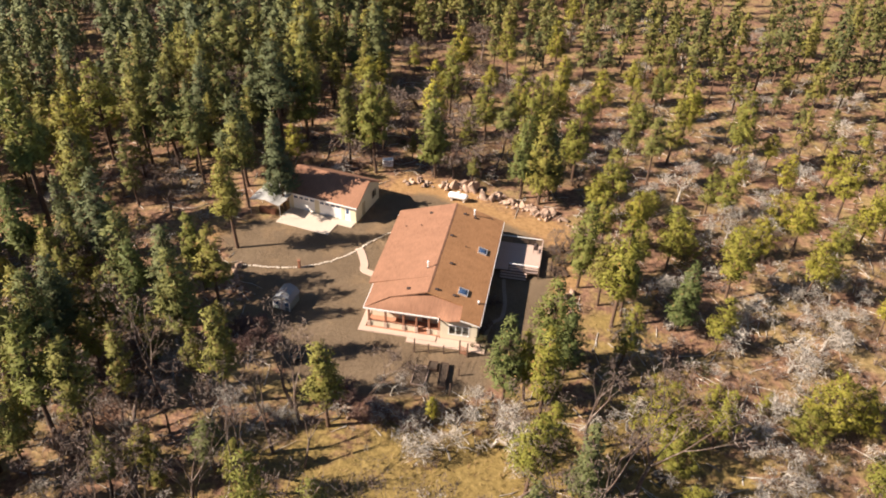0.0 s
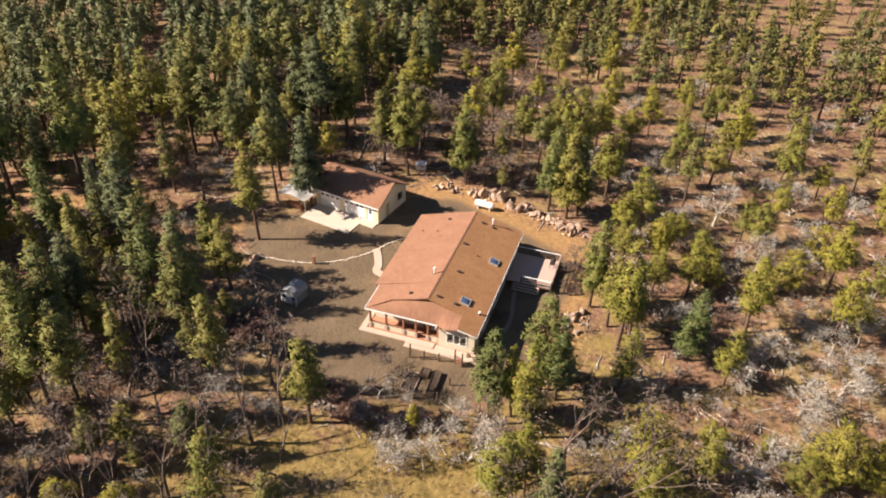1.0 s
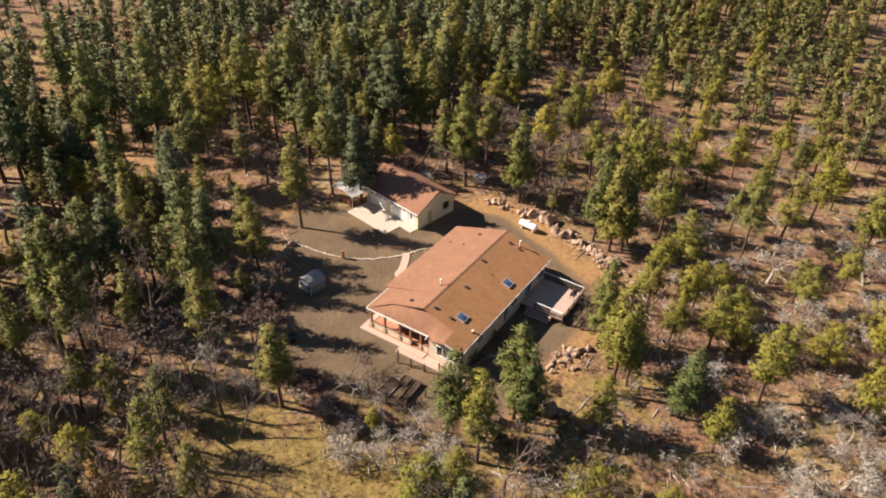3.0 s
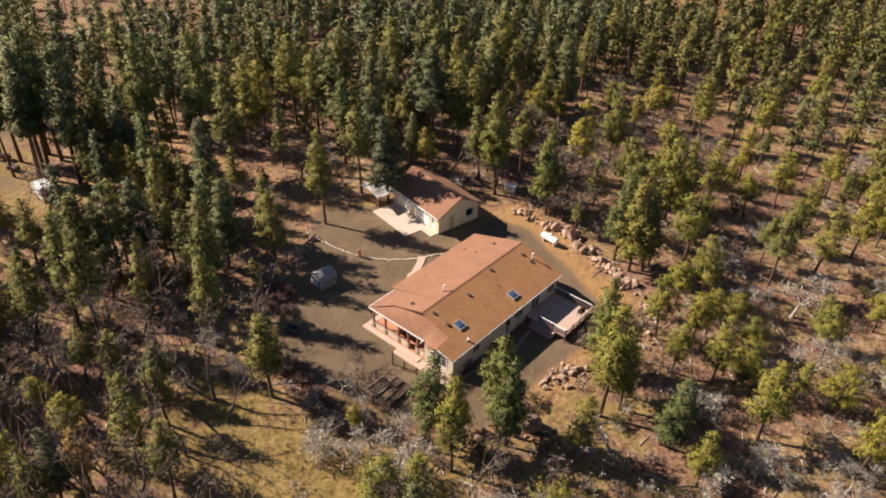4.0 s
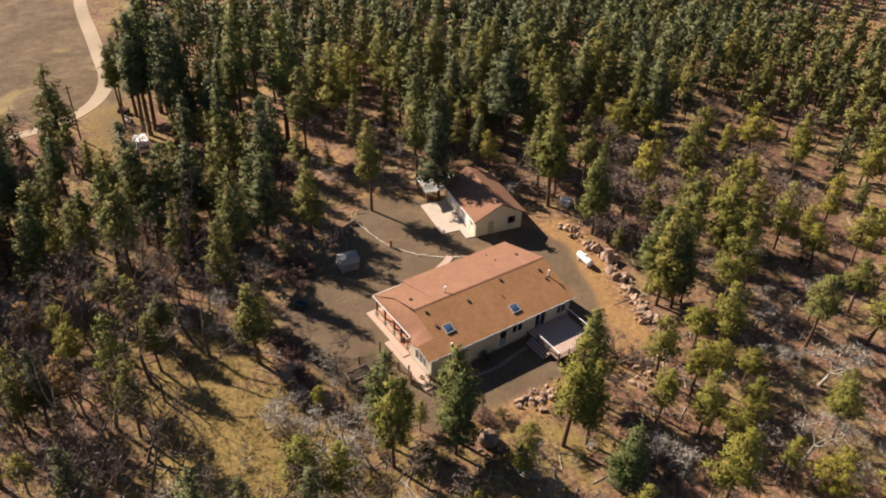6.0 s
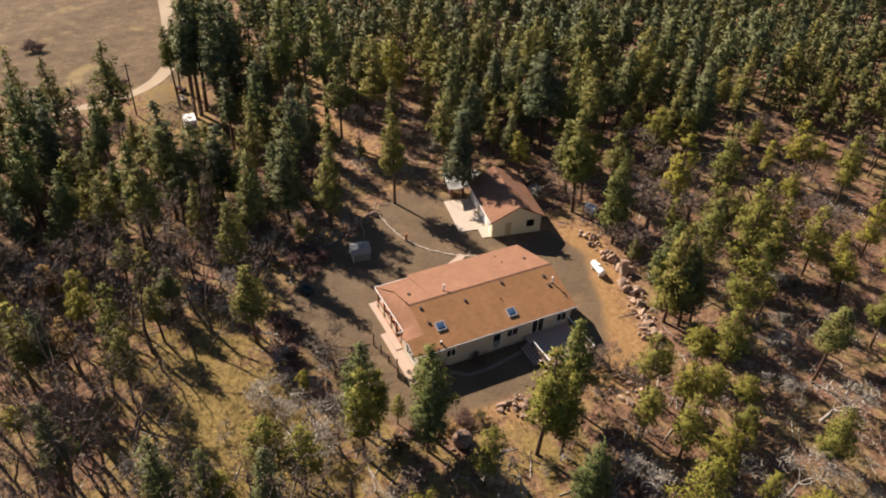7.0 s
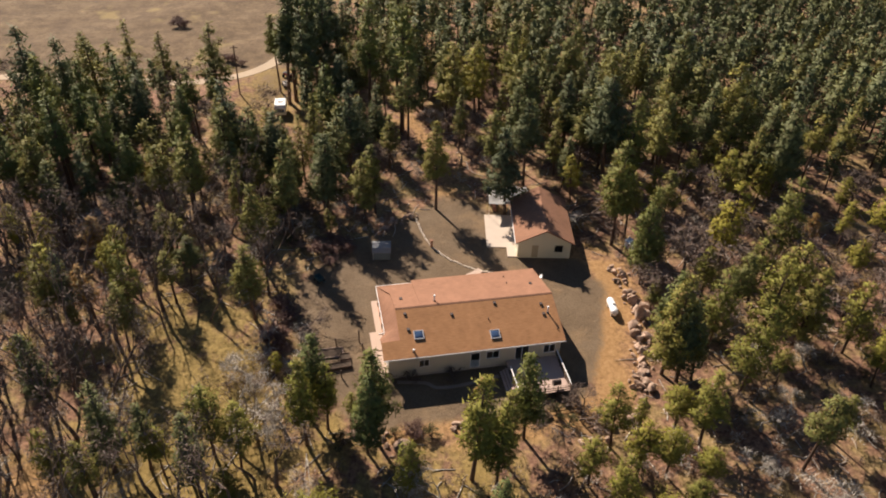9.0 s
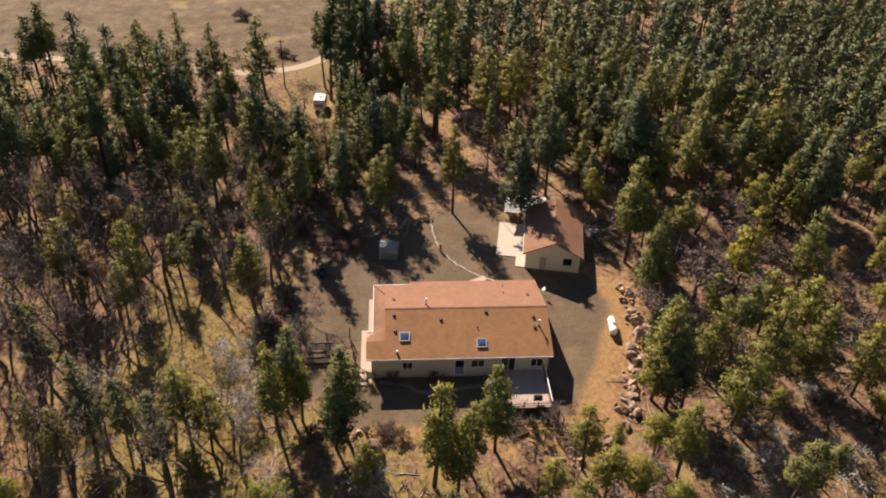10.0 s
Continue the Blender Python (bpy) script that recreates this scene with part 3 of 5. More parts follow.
# satellite dish on a pole at the back corner
dish = thing("satellite_dish", "white satellite dish on a short pole behind the house", "dish", pose(-20.3, 84.5, 0) @ Matrix.Scale(0.68, 4))
bm = bmesh.new()
rod(bm, (0, 0, -0.1), (0, 0, 1.5), 0.04)
part("pole", bm, GALV, dish)
bm = bmesh.new()
centre, tilt = bm.verts.new((0.1, -0.12, 1.55)), Matrix.Rotation(radians(55), 4, "X") @ Matrix.Rotation(radians(25), 4, "Z")
rim = [bm.verts.new(Vector((0.1, -0.2, 1.6)) + tilt @ Vector((0.42 * math.cos(k * math.tau / 16), 0.42 * math.sin(k * math.tau / 16), 0.08))) for k in range(16)]
for k in range(16):
    bm.faces.new((centre, rim[k], rim[(k + 1) % 16]))
part("reflector", bm, TANK_WHITE, dish)

# walk along the front, and the curved side path
bm = bmesh.new()
prism(bm, [(-19.85, 62.25), (-14.2, 62.25), (-14.2, 61.45), (-5.45, 61.45), (-5.45, 62.74), (-10.75, 62.74), (-10.75, 62.94), (-19.2, 62.94), (-19.2, 66.8), (-19.85, 66.8)], -0.12, 0.1)
tagged(part("pavement", bm, WALK, None, bevel=0.015), "pinkish concrete walk along the house front", "pavement", kind="structure")
bm = bmesh.new()
box(bm, -14.0, -11.0, 62.0, 62.9, 0.1, 0.2)
tagged(part("entry_step", bm, WALK, None, bevel=0.02), "low pinkish concrete entry step before the porch", "step")


def ribbon(points, width, z, thick):
    """A slab that follows a smooth line."""
    pts = [Vector((x, y)) for x, y in points]
    line = []
    for i in range(len(pts) - 1):
        p0, p1, p2, p3 = pts[max(i - 1, 0)], pts[i], pts[i + 1], pts[min(i + 2, len(pts) - 1)]
        for k in range(8):
            t = k / 8
            line.append(0.5 * (2 * p1 + (p2 - p0) * t + (2 * p0 - 5 * p1 + 4 * p2 - p3) * t * t + (3 * p1 - p0 - 3 * p2 + p3) * t ** 3))
    line.append(pts[-1])
    bm, rings = bmesh.new(), []
    for i, p in enumerate(line):
        d = (line[min(i + 1, len(line) - 1)] - line[max(i - 1, 0)]).normalized()
        n = Vector((-d.y, d.x)) * width / 2
        gz = [float(ground_z(q.x, q.y)) for q in (p + n, p - n)]
        rings.append([bm.verts.new((q.x, q.y, g + dz)) for q, g in ((p + n, gz[0]), (p - n, gz[1])) for dz in (z, z - thick)])
    for a, b in zip(rings, rings[1:]):
        for i, j in ((0, 2), (2, 3), (3, 1), (1, 0)):
            bm.faces.new((a[i], a[j], b[j], b[i]))
    bm.faces.new([rings[0][i] for i in (0, 1, 3, 2)])
    bm.faces.new([rings[-1][i] for i in (0, 2, 3, 1)])
    bmesh.ops.recalc_face_normals(bm, faces=bm.faces)
    return bm


tagged(part("pavement_side", ribbon([(-24.0, 77.3), (-23.3, 76.2), (-22.4, 74.2), (-22.1, 73.0), (-20.4, 72.3), (-19.3, 71.6)], 0.95, 0.09, 0.2), WALK), "curved pale concrete path to the side door", "path", kind="structure")
tagged(part("pavement_east", ribbon([(-5.9, 63.6), (-5.3, 66.6), (-4.4, 67.8), (-4.3, 70.4), (-4.8, 73.4), (-5.0, 75.0)], 0.45, 0.07, 0.2), PATH_GREY), "narrow concrete path in the house's shade", "path", kind="structure")

# deck on the east side
DX0, DX1, DY0, DY1, DZ = -6.5, -0.95, 76.1, 82.0, 0.75
deck = thing("timber_deck", "weathered timber deck with rails beside the house", "deck")
board = bmesh.new()
box(board, 0, 0.145, 0, DY1 - DY0, 0, 0.04)
board = mesh_of("deck_board", board, DECK)
for k in range(int((DX1 - DX0) / 0.152)):
    piece("deck_board", board, deck, pose(DX0 + 0.152 * k, DY0, DZ - 0.04))
bm = bmesh.new()
for b in ((DX0, DX1 - 0.06, DY0 + 0.02, DY0 + 0.08), (DX0, DX1 - 0.06, DY1 - 0.08, DY1 - 0.02), (DX1 - 0.2, DX1 - 0.1, DY0 + 0.1, DY1 - 0.1), (DX0, DX1 - 0.2, 79.9, 80.0)):
    box(bm, *b, DZ - 0.26, DZ - 0.044)
part("joist_frame", bm, FENCE, deck)
posts = [(DX1, y) for y in np.linspace(DY0, DY1, 5)] + [(x, DY1) for x in (-4.7, -2.8)] + [(-2.75, DY0), (-4.6, DY0)]
for x, y in posts:
    bm = bmesh.new()
    box(bm, x - 0.055, x + 0.055, y - 0.055, y + 0.055, -0.1, DZ + 0.98)
    part("post", bm, FENCE, deck)
for x0, x1, y0, y1, mt in ((DX1 - 0.05, DX1 + 0.05, DY0, DY1, DECK), (DX0, DX1, DY1 - 0.05, DY1 + 0.05, WHITE), (-4.6, DX1, DY0 - 0.05, DY0 + 0.05, WHITE)):
    for z in (0.98, 0.62, 0.3):
        bm = bmesh.new()
        box(bm, x0, x1, y0, y1, DZ + z, DZ + z + 0.05)
        part("rail", bm, mt if z > 0.9 else FENCE, deck)
for k in range(3):
    bm = bmesh.new()
    box(bm, -5.6, -2.3, DY0 - 0.3 * (k + 1), DY0 - 0.3 * k - 0.02, DZ - 0.19 * (k + 1) - 0.05, DZ - 0.19 * (k + 1))
    part("stair_tread", bm, DECK, deck)
for x in (-5.6, -2.35):
    bm = bmesh.new()
    sheet(bm, [(x, DY0 - 1.0, 0.14), (x + 0.05, DY0 - 1.0, 0.14), (x + 0.05, DY0, DZ - 0.1), (x, DY0, DZ - 0.1)], 0.2)
    part("stringer", bm, FENCE, deck)
grill = thing("barbecue_grill", "dark barbecue grill standing on the timber deck", "grill", pose(-1.7, 80.6, DZ))
bm = bmesh.new()
box(bm, -0.3, 0.3, -0.45, 0.45, 0.5, 0.85)
part("body", bm, DARK_METAL, grill, bevel=0.04)
bm = bmesh.new()
rod(bm, (0, -0.42, 0.86), (0, 0.42, 0.86), 0.26, sides=12)
part("lid", bm, DARK_METAL, grill)
for x, y in ((-0.25, -0.4), (0.25, -0.4), (-0.25, 0.4), (0.25, 0.4)):
    bm = bmesh.new()
    box(bm, x - 0.025, x + 0.025, y - 0.025, y + 0.025, 0, 0.5)
    part("leg", bm, DARK_METAL, grill)

# ---- the garage ----
garage = thing("garage", "pale yellow detached garage with terracotta roof", "garage", pose(-25.9, 82.75, 0, 0, 0, -10.5))
GL, GW, GE, GR = 10.2, 7.1, 2.75, 4.75
DOORS = [(-9.5, -6.2, 0.1, 2.15), (-5.5, -2.25, 0.1, 2.15), (-1.75, -0.85, 0.1, 2.12)]
bm = bmesh.new()
wall_panel(bm, "x", 0, 0.16, -GL, 0, 0, GE - 0.1, DOORS)
part("front_wall", bm, GARAGE_WALL, garage)
bm = bmesh.new()
wall_panel(bm, "x", GW - 0.16, 0.16, -GL, 0, 0, GE - 0.1)
part("back_wall", bm, GARAGE_WALL, garage)
for x in (-0.16, -GL):
    bm = bmesh.new()
    holes = [(5.0, 6.0, 1.15, 2.1)] if x > -1 else []
    wall_panel(bm, "y", x, 0.16, 0.16, GW - 0.16, 0, GE - 0.25, holes)
    vs = [[bm.verts.new((xx, y, z)) for y, z in ((0.16, GE - 0.25), (GW - 0.16, GE - 0.25), (GW - 0.16, GE - 0.06), (GW / 2, GR - 0.16), (0.16, GE - 0.06))] for xx in (x, x + 0.16)]
    bm.faces.new(vs[0][::-1])
    bm.faces.new(vs[1])
    for i in range(5):
        bm.faces.new((vs[0][i], vs[0][(i + 1) % 5], vs[1][(i + 1) % 5], vs[1][i]))
    bmesh.ops.recalc_face_normals(bm, faces=bm.faces)
    part("gable_wall", bm, GARAGE_WALL, garage)
window(garage, "y", -0.06, 1, 5.0, 6.0, 1.15, 2.1, 2, trim=0.05, frame_mat=DARK_METAL)
bm = bmesh.new()
box(bm, -0.001, 0.03, 1.9, 2.75, 0.1, 2.1)
part("gable_door", bm, TAN_DOOR, garage, "tan door in the gable")
for p, q, low, high in DOORS[:2]:
    bm = bmesh.new()
    for k in range(4):
        box(bm, p, q, 0.04, 0.09, low + k * 0.512, low + k * 0.512 + 0.495)
    door = part("garage_door", bm, WHITE, garage)
    for k in range(4):
        bm = bmesh.new()
        c = p + (k + 0.5) * (q - p) / 4
        box(bm, c - 0.28, c + 0.28, 0.02, 0.045, high - 0.42, high - 0.12)
        part("pane", bm, SKYLIGHT, door)
bm = bmesh.new()
box(bm, -1.75, -0.85, 0.05, 0.1, 0.1, 2.12)
door = part("side_door", bm, WHITE, garage)
bm = bmesh.new()
box(bm, -1.5, -1.1, 0.03, 0.055, 1.15, 1.95)
part("pane", bm, SKYLIGHT, door)
for ya, yb in ((-0.42, GW / 2), (GW / 2, GW + 0.42)):
    bm = bmesh.new()
    za, zb = (GE - 0.08, GR) if ya < 0 else (GR, GE - 0.08)
    sheet(bm, [(-GL - 0.35, ya, za), (0.35, ya, za), (0.35, yb, zb), (-GL - 0.35, yb, zb)], 0.15)
    part("roof", bm, SHINGLE, garage)
for x in (0.35, -GL - 0.39):
    for ya, yb, za, zb in ((-0.42, GW / 2, GE - 0.08, GR), (GW / 2, GW + 0.42, GR, GE - 0.08)):
        bm = bmesh.new()
        sheet(bm, [(x, ya, za), (x + 0.04, ya, za), (x + 0.04, yb, zb), (x, yb, zb)], 0.18)
        part("barge_board", bm, COLUMN, garage)
bm = bmesh.new()
box(bm, -GL - 0.35, 0.35, -0.48, -0.42, GE - 0.24, GE - 0.08)
part("gutter", bm, WHITE, garage)
bm = bmesh.new()
box(bm, -GL + 0.17, -0.17, 0.17, GW - 0.17, -0.1, 0.06)
part("floor_slab", bm, CONCRETE, garage)
bm = bmesh.new()
prism(bm, [(-10.0, -3.95), (-2.2, -3.95), (-2.2, -1.25), (-0.1, -1.25), (-0.1, -0.01), (-10.0, -0.01)], -0.15, 0.07)
pad = part("pavement_garage", bm, CONCRETE, None, bevel=0.015)
pad.matrix_basis = garage.matrix_basis
tagged(pad, "pale concrete apron before the garage doors", "pavement", kind="structure")

# ---- rocks ----
def rock_mesh(seed, flat):
    rng = random.Random(seed)
    bm = bmesh.new()
    bmesh.ops.create_icosphere(bm, subdivisions=2, radius=1.0)
    cuts = [(Vector((rng.gauss(0, 1), rng.gauss(0, 1), rng.gauss(0, 0.8))).normalized(), rng.uniform(0.38, 0.75)) for _ in range(13)]
    stretch = Vector((rng.uniform(0.85, 1.25), rng.uniform(0.75, 1.0), flat))
    for v in bm.verts:
        for n, d in cuts:
            over = v.co.dot(n) - d
            if over > 0:
                v.co -= n * over * 0.92
        v.co *= 1 + 0.09 * noise.noise(v.co * 2.1 + Vector((seed, 0, 0)))
        v.co = Vector((v.co.x * stretch.x, v.co.y * stretch.y, v.co.z * stretch.z))
    return mesh_of("boulder", bm, ROCK_MAT)


ROCKS = [rock_mesh(s, f) for s, f in enumerate((0.75, 0.6, 0.9, 0.7, 0.8, 0.55, 0.85))]
rock_rng = random.Random(3)


def boulder(x, y, r, label="reddish tan boulder in a rock border", group="border boulders"):
    ob = new("boulder", ROCKS[rock_rng.randrange(7)])
    g = float(ground_z(x, y))
    ob.matrix_basis = Matrix.LocRotScale((x, y, g + r * 0.28), Euler((rock_rng.uniform(-0.3, 0.3), rock_rng.uniform(-0.3, 0.3), rock_rng.uniform(0, 6.28))), (r, r * rock_rng.uniform(0.8, 1.1), r * rock_rng.uniform(0.85, 1.15)))
    return tagged(ob, label, "boulder", group)


def rock_line(points, count, spread, low, high):
    """Boulders strewn along a line."""
    for k in range(count):
        t = (k + rock_rng.random() * 0.9) / count * (len(points) - 1)
        i = min(int(t), len(points) - 2)
        f = t - i
        x = points[i][0] * (1 - f) + points[i + 1][0] * f + rock_rng.gauss(0, spread)
        y = points[i][1] * (1 - f) + points[i + 1][1] * f + rock_rng.gauss(0, spread)
        boulder(x, y, low + (high - low) * rock_rng.random() ** 2)


rock_line([(-21.5, 95), (-17, 94.8), (-12.5, 94.8), (-9.5, 93.4), (-6, 92.6), (-2.4, 91), (-0.5, 90)], 104, 0.6, 0.3, 0.95)
for x, y, r in ((-12.2, 94.9, 1.6), (-14.8, 95.0, 1.15), (-10.3, 93.2, 1.1), (-13.5, 96.0, 1.0), (-5.9, 92.8, 0.95), (-8.2, 93.2, 1.0), (3.7, 63.0, 1.35), (4.4, 63.6, 0.7), (0.7, 58.2, 0.75), (1.4, 57.2, 0.6), (0.4, 59.4, 0.5), (3.4, 74.0, 0.8), (2.4, 72.2, 0.7)):
    boulder(x, y, r, "large reddish tan boulder lying on bare dirt")
rock_line([(1.0, 68.6), (1.4, 70.4), (1.6, 72.4), (3.2, 73.6)], 44, 0.55, 0.25, 0.75)
rock_line([(2.2, 69.5), (3.6, 71.6)], 16, 0.6, 0.2, 0.6)
rock_line([(0.6, 60.6), (3.4, 62.2)], 9, 0.5, 0.25, 0.6)
rock_line([(5.9, 80.5), (5.2, 84), (4, 87), (1.5, 89)], 34, 0.7, 0.25, 0.75)
rock_line([(-18.4, 50.2), (-16.2, 50.8), (-13, 50.9)], 20, 0.4, 0.28, 0.6)
rock_line([(-21.4, 48.5), (-20, 48.5)], 6, 0.3, 0.25, 0.5)
rock_line([(-37.2, 70), (-36.8, 68), (-36, 66.4), (-34.8, 63)], 26, 0.6, 0.22, 0.65)

# pale stone edging from the drive to the path
edge_stone = thing("stone_edging", "row of pale stones edging the gravel yard", "edging")
line = [(-37.2, 70.7), (-33.5, 71.0), (-30.0, 71.7), (-26.9, 73.6), (-24.9, 75.7), (-24.0, 76.9), (-23.2, 78.6), (-21.9, 80.4), (-20.4, 82.3)]
spans = [math.dist(a, b) for a, b in zip(line, line[1:])]
pale = plain("pale edging stone", (0.6, 0.52, 0.42), 0.9, spread=0.4, scale=2)
bm = bmesh.new()
bmesh.ops.create_icosphere(bm, subdivisions=1, radius=1.0)
for v in bm.verts:
    v.co *= 1 + 0.25 * noise.noise(v.co * 1.7)
stone = mesh_of("stone", bm, pale)
d = 0.0
while d < sum(spans):
    rest, i = d, 0
    while rest > spans[i]:
        rest -= spans[i]
        i += 1
    f = rest / spans[i]
    x, y = (line[i][0] * (1 - f) + line[i + 1][0] * f, line[i][1] * (1 - f) + line[i + 1][1] * f)
    s = rock_rng.uniform(0.1, 0.17)
    piece("stone", stone, edge_stone, Matrix.LocRotScale((x + rock_rng.gauss(0, 0.04), y + rock_rng.gauss(0, 0.04), float(ground_z(x, y)) + 0.05), Euler((0, 0, rock_rng.uniform(0, 6))), (s * 1.3, s, s * 0.8)))
    d += rock_rng.uniform(0.24, 0.36)
marker = thing("timber_post", "short thick brown timber post in the stone edging", "post", pose(-30, 71.75, 0))
bm = bmesh.new()
box(bm, -0.15, 0.15, -0.15, 0.15, -0.1, 1.05)
part("shaft", bm, COLUMN, marker, bevel=0.02)
bm = bmesh.new()
box(bm, -0.19, 0.19, -0.19, 0.19, 1.05, 1.12)
part("cap", bm, COLUMN, marker)

# propane tank
tank = thing("propane_tank", "white horizontal propane tank on concrete feet", "tank", pose(-13.6, 91.65, 0, 0, 0, -6) @ Matrix.Scale(1.18, 4))
bm = bmesh.new()
rings = []
for x, r in ((-1.2, 0.02), (-1.17, 0.2), (-1.08, 0.33), (-0.92, 0.4), (0.92, 0.4), (1.08, 0.33), (1.17, 0.2), (1.2, 0.02)):
    rings.append([bm.verts.new((x, r * math.cos(k * math.tau / 20), 0.62 + r * math.sin(k * math.tau / 20))) for k in range(20)])
for a, b in zip(rings, rings[1:]):
    for k in range(20):
        bm.faces.new((a[k], b[k], b[(k + 1) % 20], a[(k + 1) % 20]))
bm.faces.new(rings[0])
bm.faces.new(rings[-1][::-1])
bmesh.ops.recalc_face_normals(bm, faces=bm.faces)
part("shell", bm, TANK_WHITE, tank)
bm = bmesh.new()
rod(bm, (0, 0, 0.98), (0, 0, 1.16), 0.2, 0.18, sides=14)
part("valve_dome", bm, TANK_WHITE, tank)
for x in (-0.75, 0.75):
    bm = bmesh.new()
    box(bm, x - 0.12, x + 0.12, -0.3, 0.3, -0.08, 0.3)
    part("foot", bm, CONCRETE, tank)

# small barn-roofed shed on the gravel
shed = thing("garden_shed", "small shed with grey barn roof and pale trimmed end on gravel", "shed", pose(-29.1, 64.8, 0, 0, 0, -8) @ Matrix.Scale(0.87, 4))
bm = bmesh.new()
box(bm, -1.2, 1.2, -1.3, 1.3, 0, 1.5)
part("body", bm, SHED_METAL, shed)
gambrel = [(-1.34, 1.38), (-0.92, 2.02), (0, 2.36), (0.92, 2.02), (1.34, 1.38)]
bm = bmesh.new()
for (x0, z0), (x1, z1) in zip(gambrel, gambrel[1:]):
    vs = [bm.verts.new((x, y, z + d)) for d in (0, 0.06) for x, z, y in ((x0, z0, -1.45), (x1, z1, -1.45), (x1, z1, 1.42), (x0, z0, 1.42))]
    for f in ((3, 2, 1, 0), (4, 5, 6, 7), (0, 1, 5, 4), (1, 2, 6, 5), (2, 3, 7, 6), (3, 0, 4, 7)):
        bm.faces.new([vs[q] for q in f])
part("roof", bm, SHED_ROOF, shed, "weathered grey sheet roof")
for y in (-1.3, 1.3):
    bm = bmesh.new()
    rim = [bm.verts.new((x * 0.93, y, max(1.5, z - 0.01))) for x, z in gambrel]
    bm.faces.new(rim)
    bmesh.ops.solidify(bm, geom=bm.faces[:], thickness=0.05)
    part("gable", bm, SHED_TRIM, shed)
for x0, x1, z0, z1 in ((-1.24, -1.1, 0, 1.5), (1.1, 1.24, 0, 1.5), (-1.1, 1.1, 1.38, 1.52), (-0.42, -0.3, 0, 1.38), (0.38, 0.5, 0, 1.38), (-1.1, -0.42, 0.62, 0.74), (0.5, 1.1, 0.62, 0.74)):
    bm = bmesh.new()
    box(bm, x0, x1, -1.36, -1.303, z0, z1)
    part("trim", bm, SHED_TRIM, shed, "pale painted trim board")
bm = bmesh.new()
box(bm, -0.3, 0.38, -1.34, -1.302, 0.04, 1.36)
part("door", bm, SHED_TRIM, shed, "pale shed door")
for x0, x1 in ((-1.08, -0.44), (0.52, 1.08)):
    bm = bmesh.new()
    box(bm, x0, x1, -1.33, -1.302, 0.76, 1.36)
    part("pane", bm, SKYLIGHT, shed, "dark window pane")

# canopy shelter beside the garage, with a stack of firewood under it
port = thing("canopy_shelter", "faded white tarp canopy on a pole frame by the garage", "canopy", pose(-37.7, 84.4, 0, 0, 0, -10.5))
bm = bmesh.new()
n, grid = 10, {}
for i in range(n + 1):
    for j in range(n + 1):
        u, v = i / n * 2 - 1, j / n * 2 - 1
        z = 2.75 - 0.55 * abs(u) + 0.07 * math.sin(7 * v + 2 * u) * (1 - abs(u) * 0.3) - 0.05 * math.cos(9 * u)
        grid[i, j] = bm.verts.new((u * 2.35, v * 2.9, z))
for i in range(n):
    for j in range(n):
        bm.faces.new((grid[i, j], grid[i + 1, j], grid[i + 1, j + 1], grid[i, j + 1]))
bmesh.ops.solidify(bm, geom=list(bm.faces), thickness=0.015)
part("tarp", bm, TARP, port)
for x in (-2.3, 2.3):
    for y in (-2.8, 0, 2.8):
        bm = bmesh.new()
        rod(bm, (x, y, -0.1), (x, y, 2.2), 0.035)
        part("pole", bm, GALV, port)
for y in (-2.8, 0, 2.8):
    bm = bmesh.new()
    rod(bm, (-2.3, y, 2.14), (0, y, 2.66), 0.03)
    rod(bm, (0, y, 2.66), (2.3, y, 2.14), 0.03)
    part("rafter", bm, GALV, port)
stack = thing("firewood_stack", "stack of split brown firewood under the canopy", "firewood", pose(-38.2, 82.6, 0, 0, 0, -10.5))
bm = bmesh.new()
rod(bm, (0, -0.25, 0), (0, 0.25, 0), 0.1, 0.09, sides=6)
log = mesh_of("log", bm, COLUMN)
for r in range(5):
    for k in range(12):
        piece("log", log, stack, pose(-1.2 + 0.2 * k + 0.1 * (r % 2), rock_rng.uniform(-0.05, 0.05), 0.06 + r * 0.165, rock_rng.uniform(-3, 3), rock_rng.uniform(0, 360), 0))

# white utility box in the trees
ubox = thing("utility_box", "white metal utility box on the forest floor", "box", pose(-25.6, 98.9, 0, 0, 0, 20))
bm = bmesh.new()
box(bm, -0.75, 0.75, -0.5, 0.5, 0.1, 1.05)
part("body", bm, TANK_WHITE, ubox, bevel=0.03)
bm = bmesh.new()
box(bm, -0.8, 0.8, -0.55, 0.55, 1.05, 1.1)
part("lid", bm, TANK_WHITE, ubox)
bm = bmesh.new()
box(bm, -0.7, 0.7, -0.45, 0.45, -0.15, 0.1)
part("plinth", bm, CONCRETE, ubox)

# fenced vegetable garden
def raised_bed(x, y, w, d, h, label, turn=0):
    bed = thing("raised_bed", label, "planter", pose(x, y, 0, 0, 0, turn), group="garden beds")
    for b in ((0, w, 0, 0.06), (0, w, d - 0.06, d), (0, 0.06, 0.06, d - 0.06), (w - 0.06, w, 0.06, d - 0.06)):
        bm = bmesh.new()
        box(bm, *b, -0.1, h)
        part("plank", bm, FENCE if h > 0.3 else DECK, bed)
    bm = bmesh.new()
    box(bm, 0.06, w - 0.06, 0.06, d - 0.06, -0.1, h - 0.1)
    part("soil", bm, COMPOST, bed)


